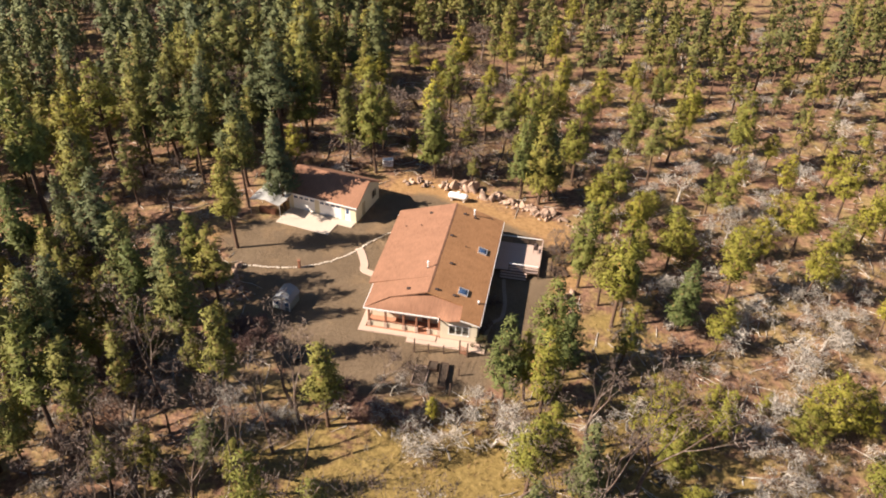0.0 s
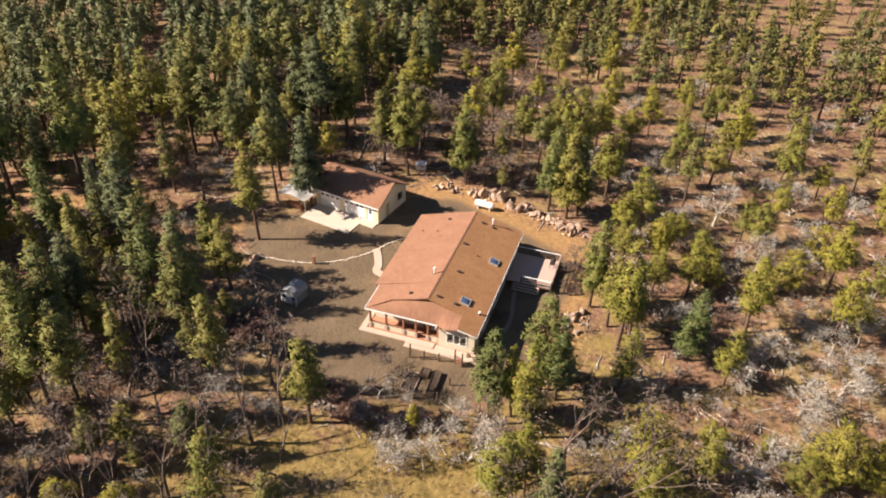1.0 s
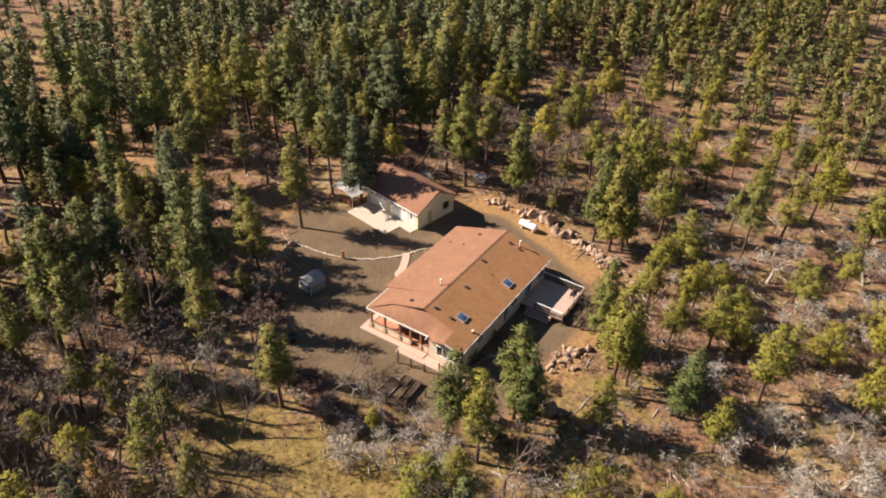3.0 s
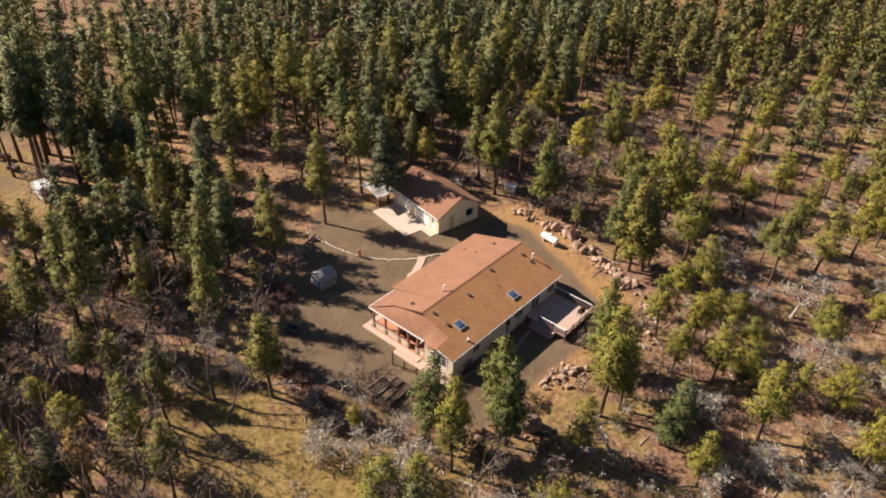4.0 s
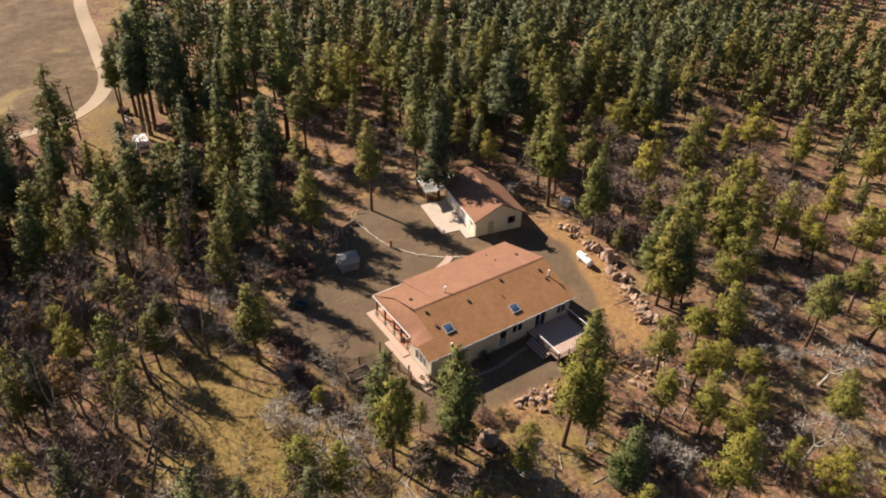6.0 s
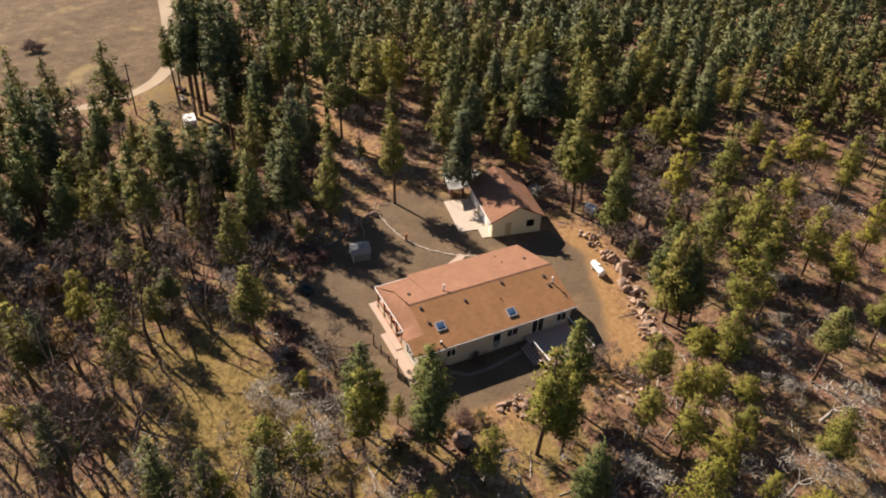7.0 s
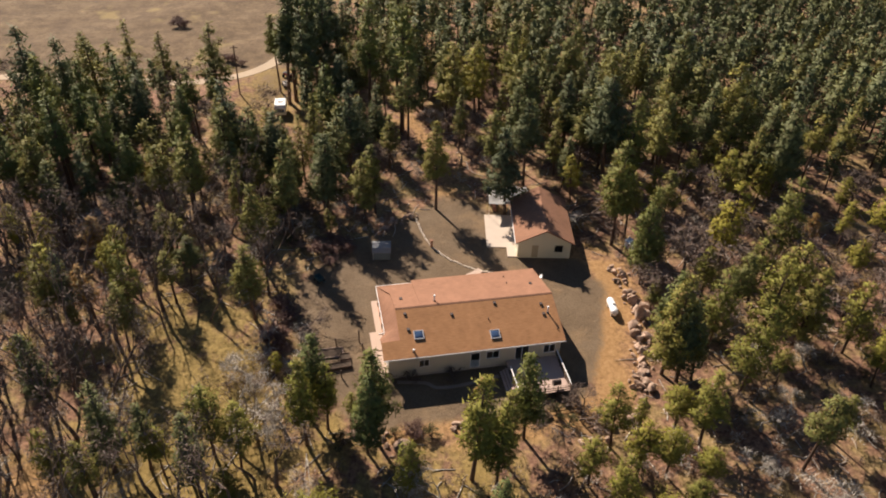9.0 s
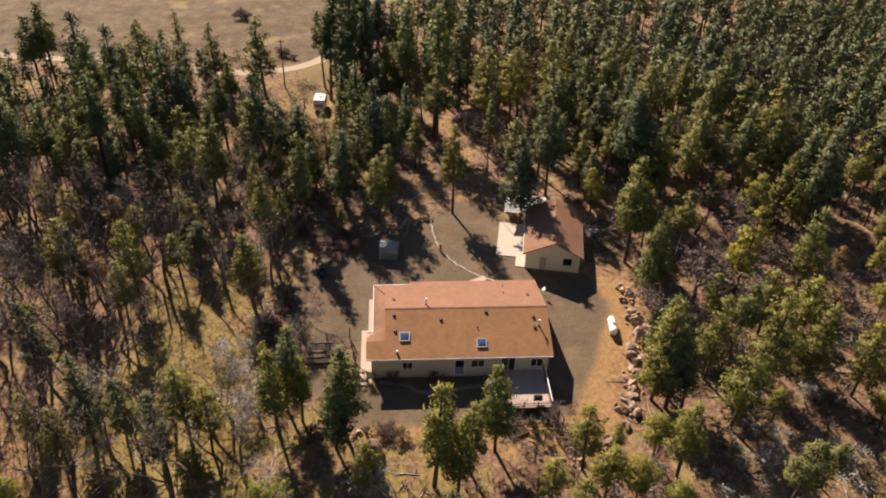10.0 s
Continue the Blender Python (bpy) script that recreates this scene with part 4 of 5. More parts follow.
raised_bed(-12.3, 55.3, 1.5, 2.8, 0.14, "low pale timber bed of dark soil")
raised_bed(-9.5, 55.2, 0.9, 3.6, 0.4, "dark timber raised bed filled with soil", 4)
raised_bed(-11.0, 57.6, 1.0, 1.2, 0.4, "square timber raised bed of dark soil")
fence = thing("garden_fence", "thin wire fence on dark timber posts round garden beds", "fence")
ring = [(-12.9, 60.1), (-8.1, 60.9), (-7.2, 60.6), (-8.0, 54.6), (-12.7, 54.6)]
for x, y, h in ((-12.9, 60.1, 1.9), (-11.4, 60.35, 1.2), (-9.8, 60.6, 1.1), (-8.1, 60.9, 1.9), (-7.2, 60.6, 1.9), (-7.6, 57.6, 1.1), (-8.0, 54.6, 1.7), (-10.4, 54.6, 1.1), (-12.7, 54.6, 1.8), (-12.8, 57.4, 1.1)):
    bm = bmesh.new()
    box(bm, x - 0.07, x + 0.07, y - 0.07, y + 0.07, -0.2, h)
    part("post", bm, FENCE, fence, bevel=0.01)
for a, b in zip(ring, ring[1:] + ring[:1]):
    if b == (-7.2, 60.6):
        continue
    for z in (0.4, 0.85):
        bm = bmesh.new()
        rod(bm, (*a, z), (*b, z), 0.016, sides=5)
        part("wire", bm, FENCE, fence)
gate = thing("garden_gate", "brown slatted gate in the garden fence", "gate")
for k in range(5):
    bm = bmesh.new()
    rod(bm, (-8.0 + 0.16 * k, 60.86 - 0.05 * k, 0.1), (-8.0 + 0.16 * k, 60.86 - 0.05 * k, 1.2), 0.05, sides=4)
    part("slat", bm, COLUMN, gate)
for z in (0.3, 1.0):
    bm = bmesh.new()
    rod(bm, (-8.02, 60.85, z), (-7.3, 60.62, z), 0.04, sides=4)
    part("rail", bm, COLUMN, gate)

# pallet beside the deck
pallet = thing("wooden_pallet", "dark weathered wooden pallet on the dirt", "pallet", pose(1.5, 77.9, 0, 0, 0, 25))
for k in range(7):
    bm = bmesh.new()
    box(bm, -0.9, 0.9, -1.1 + 0.33 * k, -0.9 + 0.33 * k, 0.22, 0.26)
    part("slat", bm, FENCE, pallet)
for x in (-0.8, 0, 0.7):
    bm = bmesh.new()
    box(bm, x, x + 0.1, -1.1, 1.1, -0.02, 0.22)
    part("bearer", bm, FENCE, pallet)

# teal garden cart left on the gravel
cart = thing("garden_cart", "small teal metal garden cart on the gravel", "cart", pose(-24.9, 56.2, 0, 0, 0, 30))
bm = bmesh.new()
for b in ((-0.6, 0.6, -0.4, 0.4, 0.4, 0.44), (-0.6, -0.56, -0.4, 0.4, 0.44, 0.75), (0.56, 0.6, -0.4, 0.4, 0.44, 0.75), (-0.56, 0.56, -0.4, -0.36, 0.44, 0.75), (-0.56, 0.56, 0.36, 0.4, 0.44, 0.75)):
    box(bm, *b)
part("tray", bm, TEAL_PAINT, cart)
bm = bmesh.new()
rod(bm, (0.6, 0, 0.45), (1.4, 0, 0.75), 0.025)
rod(bm, (1.4, -0.25, 0.75), (1.4, 0.25, 0.75), 0.025)
part("handle", bm, TEAL_PAINT, cart)
for x in (-0.4, 0.4):
    for y in (-0.45, 0.45):
        bm = bmesh.new()
        rod(bm, (x, y - 0.05, 0.2), (x, y + 0.05, 0.2), 0.2, sides=14)
        part("wheel", bm, RUBBER, cart)

# small white camper trailer and utility pole by the track
camper = thing("camper_trailer", "small white camper trailer parked on bare dirt", "trailer", pose(-76.0, 52.4, float(ground_z(-76.0, 52.4)), 0, 0, -4))
bm = bmesh.new()
prof = [(-1.7, 0.5), (-1.9, 1.0), (-1.75, 1.9), (-1.3, 2.35), (1.5, 2.35), (1.85, 1.9), (1.9, 1.0), (1.75, 0.5)]
vs = [[bm.verts.new((x, y, z)) for x, z in prof] for y in (-1.0, 1.0)]
bm.faces.new(vs[0])
bm.faces.new(vs[1][::-1])
for i in range(len(prof)):
    j = (i + 1) % len(prof)
    bm.faces.new((vs[0][j], vs[0][i], vs[1][i], vs[1][j]))
bmesh.ops.recalc_face_normals(bm, faces=bm.faces)
part("body", bm, TANK_WHITE, camper, bevel=0.05)
bm = bmesh.new()
box(bm, 1.83, 1.92, -0.75, 0.75, 1.1, 1.75)
part("rear_window", bm, SKYLIGHT, camper)
bm = bmesh.new()
box(bm, -0.5, 0.5, 1.0, 1.03, 1.2, 1.8)
part("side_window", bm, SKYLIGHT, camper)
bm = bmesh.new()
box(bm, -0.3, 0.3, -0.4, 0.4, 2.35, 2.5)
part("roof_vent", bm, WHITE, camper)
for y in (-0.9, 0.9):
    bm = bmesh.new()
    rod(bm, (0, y - 0.1, 0.33), (0, y + 0.1, 0.33), 0.33, sides=16)
    part("wheel", bm, RUBBER, camper)
bm = bmesh.new()
rod(bm, (-1.7, 0, 0.45), (-3.0, 0, 0.45), 0.06)
rod(bm, (-2.9, 0, 0.45), (-2.9, 0, -0.05), 0.04)
part("tow_bar", bm, DARK_METAL, camper)
PX, PY = -85.5, 44.9
mast = thing("utility_pole", "tall bare brown wooden utility pole by the track", "pole", pose(PX, PY, float(ground_z(PX, PY))))
bm = bmesh.new()
rod(bm, (0, 0, -0.3), (0, 0, 9.6), 0.15, 0.1, sides=10)
part("shaft", bm, BARK, mast)
bm = bmesh.new()
box(bm, -0.06, 0.06, -0.7, 0.7, 9.1, 9.22)
part("cross_arm", bm, BARK, mast)

# pale dirt road through the meadow and track to the yard
ROAD_MAT = plain("pale dirt road", (0.36, 0.28, 0.19), 0.95, spread=0.3, scale=0.4, fine=4)
tagged(part("road", ribbon([(-260, 82), (-210, 71), (-182, 66.3), (-161, 62.3), (-140, 59.6), (-122.5, 57.3), (-110.7, 55.5), (-102, 51.8), (-96.5, 46.8), (-94, 41), (-93.2, 35), (-94.2, 26), (-97, 15), (-102, -10), (-110, -60)], 3.0, 0.06, 0.4), ROAD_MAT), "pale rutted dirt road across the dry meadow", "road", kind="structure")


def quad_bike(x, y, turn, paint, label):
    bike = thing("quad_bike", label, "vehicle", pose(x, y, float(ground_z(x, y)), 0, 0, turn), group="quad bikes")
    bm = bmesh.new()
    box(bm, -0.9, 0.9, -0.35, 0.35, 0.45, 0.8)
    part("body", bm, paint, bike, bevel=0.06)
    bm = bmesh.new()
    box(bm, -0.6, 0.3, -0.2, 0.2, 0.8, 0.95)
    part("seat", bm, RUBBER, bike, bevel=0.04)
    for rx in (-0.95, 0.6):
        bm = bmesh.new()
        box(bm, rx, rx + 0.4, -0.5, 0.5, 0.82, 0.87)
        part("rack", bm, DARK_METAL, bike)
    bm = bmesh.new()
    rod(bm, (0.45, 0, 0.8), (0.35, 0, 1.15), 0.03)
    rod(bm, (0.35, -0.4, 1.15), (0.35, 0.4, 1.15), 0.025)
    part("handlebar", bm, DARK_METAL, bike)
    for wx in (-0.65, 0.65):
        for wy in (-0.45, 0.45):
            bm = bmesh.new()
            rod(bm, (wx, wy - 0.12, 0.3), (wx, wy + 0.12, 0.3), 0.3, sides=14)
            part("wheel", bm, RUBBER, bike)


quad_bike(-92.8, 53.9, 40, plain("dark red paint", (0.2, 0.03, 0.03), 0.4), "dark red quad bike parked on bare dirt")
quad_bike(-88.8, 53.5, 15, plain("off-white paint", (0.55, 0.5, 0.47), 0.4), "pale quad bike parked on bare dirt")

# ---- trees ----
class Soup:
    """Triangles gathered for one mesh."""

    def __init__(self):
        self.v, self.f, self.normals, self.n = [], [], [], 0

    def add(self, verts, faces):
        self.v.append(np.asarray(verts, np.float32))
        self.f.append(np.asarray(faces, np.int32) + self.n)
        self.n += len(verts)

    def tube(self, pts, radii, sides):
        """A bent tapered limb through the points."""
        pts = np.asarray(pts, float)
        along = np.gradient(pts, axis=0)
        along /= np.linalg.norm(along, axis=1, keepdims=True) + 1e-9
        ref = np.where(np.abs(along[:, 2:3]) > 0.9, [[1.0, 0, 0]], [[0, 0, 1.0]])
        a = np.cross(along, ref)
        a /= np.linalg.norm(a, axis=1, keepdims=True)
        b = np.cross(along, a)
        ang = np.arange(sides) * math.tau / sides
        ring = a[:, None] * np.cos(ang)[None, :, None] + b[:, None] * np.sin(ang)[None, :, None]
        verts = (pts[:, None] + ring * np.asarray(radii)[:, None, None]).reshape(-1, 3)
        faces = []
        for i in range(len(pts) - 1):
            for k in range(sides):
                j = (k + 1) % sides
                p, q, r, s = i * sides + k, i * sides + j, (i + 1) * sides + j, (i + 1) * sides + k
                faces += [(p, q, r), (p, r, s)]
        self.add(verts, faces)

    def tufts(self, rng, centres, size, blades, flat=0.75, up=0.25, outward=None, wide=0.26, scatter=0.0):
        """Sprays of needle blades round each centre, their faces turned outward."""
        centres = np.asarray(centres, float)
        n = len(centres)
        d = rng.normal(size=(n, blades, 3))
        d[..., 2] = d[..., 2] * flat + up
        if outward is not None:
            o = np.asarray(outward)[:, None]
            d = d - 0.62 * (d * o).sum(2, keepdims=True) * o
        d /= np.linalg.norm(d, axis=2, keepdims=True)
        s = rng.normal(size=(n, blades, 3)) * (1.0 if outward is None else 0.45)
        if outward is not None:
            s = s + np.cross(np.broadcast_to(o, d.shape), d)
        s -= (s * d).sum(2, keepdims=True) * d
        s /= np.linalg.norm(s, axis=2, keepdims=True)
        ln = np.asarray(size)[:, None, None] * rng.uniform(0.7, 1.3, (n, blades, 1))
        c = centres[:, None] + d * ln * 0.22 + rng.normal(0, 1, (n, blades, 3)) * ln * scatter
        tip = c + d * ln * 0.9
        w = ln * rng.uniform(wide * 0.7, wide * 1.3, (n, blades, 1))
        if outward is not None:
            out = np.asarray(outward)[:, None] * 0.7 + d * 0.26
            face = np.cross(s, d)
            s = np.where((face * out).sum(2, keepdims=True) < 0, -s, s)
            out = out / np.linalg.norm(out, axis=2, keepdims=True)
            self.normals.append(np.repeat(out.reshape(-1, 3), 3, 0))
        verts = np.stack([c + s * w, tip, c - s * w], 2).reshape(-1, 3)
        self.add(verts, np.arange(n * blades * 3).reshape(-1, 3))

    def arrays(self):
        return np.concatenate(self.v), np.concatenate(self.f)


def give_normals(data, normals):
    data.polygons.foreach_set("use_smooth", np.ones(len(data.polygons), bool))
    data.normals_split_custom_set_from_vertices(normals)


def pine_shapes(seed, clear=0.36, width=0.2, boughs=42, sprays=8, blades=7, tuft=0.37, sides=6, limbs=True, point=0.85, shape=1.3, H=12.0, blade=0.18, lump=0.055, gaps=0.14, skirt=0.6):
    """Trunk with limbs, and crown of needle clumps at the limb ends, of a pine 12 m high."""
    rng = np.random.default_rng(seed)
    wood, green = Soup(), Soup()
    lean = rng.normal(0, 0.3, 2)
    zs = np.linspace(0, H * 0.95, 7)
    stem = np.stack([lean[0] * np.sin(zs / H * 2.2), lean[1] * np.sin(zs / H * 1.7), zs - 0.15], -1)
    wood.tube(stem, np.linspace(0.2, 0.035, 7), sides)
    lobes = rng.uniform(0.55, 1.25, (6, 7))
    centres, sizes, outs = [], [], []

    def clump(mid, r, out):
        n = max(4, int(sprays * (r / (H * lump)) ** 1.6))
        d = rng.normal(size=(n, 3))
        d /= np.linalg.norm(d, axis=1, keepdims=True)
        d[:, 2] = np.where(d[:, 2] < -0.35, -d[:, 2], d[:, 2])
        centres.extend(mid + d * r * rng.uniform(0.45, 1.0, (n, 1)) * [1, 1, 0.62])
        outs.extend(d * 0.75 + out * 0.6)
        sizes.extend(tuft * rng.uniform(0.75, 1.3, n))

    for k in range(boughs):
        u = 1 - (1 - (k + rng.uniform(0.1, 0.9)) / boughs) ** 0.62
        a = k * 2.4 + rng.normal(0, 0.35)
        lobe = lobes[int(u * 5.99), int(a / math.tau * 7) % 7]
        if rng.random() < gaps and u < 0.85:
            continue
        z = H * (clear + (0.93 - clear) * u)
        ln = H * width * min(1.0, skirt + 2.0 * u) * (1 - u ** shape) ** point * lobe * rng.uniform(0.8, 1.1) + 0.12
        root = np.array([np.interp(z, zs, stem[:, 0]), np.interp(z, zs, stem[:, 1]), z])
        side = np.array([math.cos(a), math.sin(a), 0])
        tip = root + side * ln + [0, 0, ln * (0.12 + 0.4 * u) + rng.normal(0, 0.12)]
        if limbs:
            wood.tube([root - [0, 0, 0.2], root + (tip - root) * 0.55 - [0, 0, 0.08 * ln], tip], [0.05, 0.035, 0.014], 3)
        out = side + [0, 0, 0.25 + 0.8 * u * u]
        r = H * lump * (1.1 - 0.5 * u) * rng.uniform(0.75, 1.3)
        clump(root + (tip - root) * 0.86, r, out)
        if ln > 2.0 * r:
            clump(root + (tip - root) * 0.45, r * 0.8, out)
    clump(stem[-1] - [0, 0, 0.15], H * lump * 0.5, np.array([0, 0, 1.0]))
    clump(stem[-1] - [0, 0, 0.8], H * lump * 0.62, np.array([0, 0, 0.6]))
    outs = np.array(outs)
    outs /= np.linalg.norm(outs, axis=1, keepdims=True) + 1e-9
    green.tufts(rng, centres, np.array(sizes), blades, outward=outs, wide=blade, scatter=0.3)
    return wood.arrays(), (*green.arrays(), np.concatenate(green.normals))


def oak_shapes(seed, H=6.5, spread=0.55, levels=4, twig=0.4, low=0.36, sprigs=3, fat=0.07, bend=0.22):
    """Bare lichened oak: forking crooked limbs and fine twigs."""
    rng = np.random.default_rng(seed)
    wood, fine = Soup(), Soup()
    tips = []

    def grow(p, d, ln, r, level):
        pts, rad = [p], [r]
        segs = 3 if level < 3 else 2
        for s in range(segs):
            d = d + rng.normal(0, bend, 3)
            d[2] += 0.05
            d /= np.linalg.norm(d)
            p = p + d * ln / segs
            pts.append(p)
            rad.append(r * (1 - 0.16 * (s + 1)))
            if level >= 3:
                tips.append(p)
        wood.tube(pts, rad, 5 if level == 0 else 3)
        if level >= levels:
            tips.append(p)
            return
        for k in range(3 if level < 2 else 2 + int(rng.random() < 0.5)):
            side = rng.normal(0, 1, 3)
            side -= side.dot(d) * d
            side /= np.linalg.norm(side)
            nd = d * rng.uniform(0.55, 1.0) + side * rng.uniform(0.5, 1.0) * (spread / 0.55)
            nd /= np.linalg.norm(nd)
            grow(p, nd, ln * rng.uniform(0.58, 0.82), rad[-1] * 0.8, level + 1)

    grow(np.array([0, 0, -0.1]), np.array([rng.normal(0, 0.12), rng.normal(0, 0.12), 1.0]), H * low, 0.19 * min(1.0, H / 6.5), 0)
    tips = np.array(tips)
    fine.tufts(rng, tips, np.full(len(tips), twig), sprigs, flat=0.9, up=0.25, wide=fat, scatter=0.3)
    return wood.arrays(), fine.arrays()


def shrub_shapes(seed, H=1.6, leaf=0.16, stems=14, leaves=6):
    """A twiggy rounded bush."""
    rng = np.random.default_rng(seed)
    wood, leafy, tips = Soup(), Soup(), []
    for k in range(stems):
        a, reach = rng.uniform(0, math.tau), rng.uniform(0.2, 0.75) * H
        end = np.array([math.cos(a) * reach, math.sin(a) * reach, H * rng.uniform(0.55, 1.0) * (1.15 - 0.5 * reach / H)])
        mid = end * [0.4, 0.4, 0.6] + rng.normal(0, 0.08, 3)
        wood.tube([[0, 0, -0.05], mid, end], [0.035, 0.022, 0.008], 3)
        for j in range(7):
            f = rng.uniform(0.35, 1)
            tips.append((mid * (1 - f) + end * f) + rng.normal(0, 0.14, 3))
    tips = np.array(tips)
    leafy.tufts(rng, tips, np.full(len(tips), leaf * 1.6), leaves, wide=0.12)
    return wood.arrays(), leafy.arrays()


def proto(name, label, category, group, shapes, mats, names):
    top = thing(name, label, category, group=group)
    for arr, mt, n in zip(shapes, mats, names):
        data = raw_mesh(n, arr[0], arr[1], [mt])
        if len(arr) > 2:
            give_normals(data, arr[2])
        ob = new(n, data)
        ob.parent = top
    return top


PINE_LABEL = "sunlit yellow-green pine with a bare lower trunk"
PINES, FIRS, OAKS, RUSTY, SHRUBS, BRUSH, BROAD, BARE, GOLD, SLIM, TALL, LANKY, BUSHY = [], [], [], [], [], [], [], [], [], [], [], [], []
for s in range(6):
    PINES.append(proto("pine_tree", PINE_LABEL, "pine tree", "pines round the clearing",
                       pine_shapes(100 + s, clear=(0.34, 0.28, 0.42, 0.32, 0.46, 0.25)[s], width=(0.14, 0.15, 0.13, 0.16, 0.145, 0.14)[s], shape=(1.3, 1.1, 1.5, 1.2, 1.6, 1.0)[s]), (BARK, NEEDLES), ("trunk", "crown")))
for s in range(4):
    FIRS.append(proto("fir_tree", "dark green conical fir in the woods", "fir tree", "firs round the clearing",
                      pine_shapes(200 + s, clear=(0.2, 0.28, 0.42, 0.24)[s], width=(0.15, 0.14, 0.16, 0.185)[s], boughs=(56, 56, 56, 76)[s], lump=0.048, gaps=0.06, shape=(0.95, 1.0, 1.2, 1.1)[s], point=1.0, skirt=0.8), (BARK, NEEDLES_DARK), ("trunk", "crown")))
for s in range(3):
    BROAD.append(proto("broad_pine", "broad deep green pine beside the yard", "pine tree", "broad pines",
                       pine_shapes(350 + s, clear=(0.2, 0.24, 0.17)[s], width=(0.2, 0.19, 0.21)[s], boughs=76, gaps=0.08, shape=(1.3, 1.4, 1.2)[s]), (BARK, (NEEDLES_MID, NEEDLES_MID, NEEDLES)[s]), ("trunk", "crown")))
for s in range(4):
    GOLD.append(proto("golden_pine", "broad sunlit yellow-green pine in open ground", "pine tree", "pines in open ground",
                      pine_shapes(370 + s, clear=(0.28, 0.36, 0.24, 0.42)[s], width=(0.185, 0.175, 0.2, 0.19)[s], boughs=48, shape=(1.6, 1.9, 1.4, 2.3)[s], lump=0.062, gaps=0.18), (BARK, NEEDLES_GOLD), ("trunk", "crown")))
for s in range(3):
    BUSHY.append(proto("bushy_pine", "bushy bright yellow-green pine with low limbs", "pine tree", "bushy pines",
                       pine_shapes(360 + s, clear=(0.1, 0.14, 0.08)[s], width=(0.37, 0.35, 0.38)[s], boughs=86, shape=(2.2, 2.6, 1.9)[s], point=0.8, lump=0.068, gaps=0.14), (BARK, NEEDLES_GOLD), ("trunk", "crown")))
for s in range(3):
    LANKY.append(proto("lanky_pine", "tall yellow-green pine with a long bare trunk", "pine tree", "tall golden pines",
                       pine_shapes(380 + s, clear=(0.3, 0.36, 0.26)[s], width=(0.125, 0.135, 0.12)[s], boughs=62, lump=0.05, shape=1.4, gaps=0.18), (BARK, (NEEDLES_GOLD, NEEDLES, NEEDLES_GOLD)[s]), ("trunk", "crown")))
for s in range(3):
    TALL.append(proto("tall_pine", "tall narrow green pine with a long bare trunk", "pine tree", "tall pines",
                      pine_shapes(390 + s, clear=(0.42, 0.5, 0.36)[s], width=(0.09, 0.1, 0.085)[s], boughs=48, lump=0.042, gaps=0.15, shape=1.3), (BARK, (NEEDLES_MID, NEEDLES_MID, NEEDLES_DARK)[s]), ("trunk", "crown")))
RUSTY.append(proto("dying_pine", "pine with rusty brown dying needles", "pine tree", "dying pines", pine_shapes(300, clear=0.35, width=0.13, gaps=0.4, boughs=44), (BARK, NEEDLES_DRY), ("trunk", "crown")))
for s in range(6):
    OAKS.append(proto("bare_oak", "leafless oak with pale grey lichened branches", "oak tree", "bare oaks",
                      oak_shapes(400 + s, spread=(0.6, 0.75, 0.55, 0.68, 0.5, 0.8)[s], low=0.27, sprigs=3, fat=0.055, twig=0.55), (OAK_BARK, OAK_BARK), ("trunk", "canopy")))
for s in range(4):
    BARE.append(proto("bare_tree", "slender leafless brown tree in the woods", "tree", "bare brown trees",
                      oak_shapes(450 + s, spread=(0.4, 0.45, 0.35, 0.5)[s], twig=0.5), (TWIG, TWIG), ("trunk", "canopy")))
for s in range(3):
    SLIM.append(proto("slender_bare_tree", "tall slender dark leafless tree on grass", "tree", "slender bare trees",
                      oak_shapes(470 + s, H=9.0, spread=0.2, levels=3, twig=0.45, low=0.48, bend=0.08), (TWIG, TWIG), ("trunk", "canopy")))
for s in range(3):
    SHRUBS.append(proto("shrub", "low twiggy brown shrub on the forest floor", "shrub", "woodland shrubs", shrub_shapes(600 + s), (TWIG, (SHRUB_LEAF, TWIG, TWIG)[s]), ("stem", "foliage")))
BRUSH.append(proto("red_bush", "dense dark reddish leafless bush by the yard", "shrub", "reddish bushes", shrub_shapes(650, stems=26), (RED_TWIG, RED_BRUSH), ("stem", "foliage")))
USED = set()
CELLS = {}


def note(x, y):
    CELLS.setdefault((int(x // 6), int(y // 6)), []).append((x, y))


def free(x, y, gap):
    i, j = int(x // 6), int(y // 6)
    return all((x - a) ** 2 + (y - b) ** 2 > gap * gap for di in (-1, 0, 1) for dj in (-1, 0, 1) for a, b in CELLS.get((i + di, j + dj), ()))


def plant(kinds, pick, x, y, h, full):
    """Stand one tree of a kind at x, y, h metres high."""
    top = kinds[pick % len(kinds)]
    k = h / full
    own = random.Random(int(x * 913 + y * 377))
    girth = k * own.uniform(0.9, 1.12) * (1.15 if h < 9.5 else 1.0)
    m = Matrix.LocRotScale((x, y, float(ground_z(x, y))), Euler((radians(own.gauss(0, 1.3)), radians(own.gauss(0, 1.3)), own.uniform(0, 6.28))), (girth, girth, k))
    note(x, y)
    if top.name not in USED:
        USED.add(top.name)
        top.matrix_basis = m
        return top
    return copy_thing(top, m)


def stand(kinds, spots, full=12):
    for x, y, h in spots:
        if free(x, y, 1.6):
            plant(kinds, int(abs(x * 7 + y * 3)), x, y, h, full)


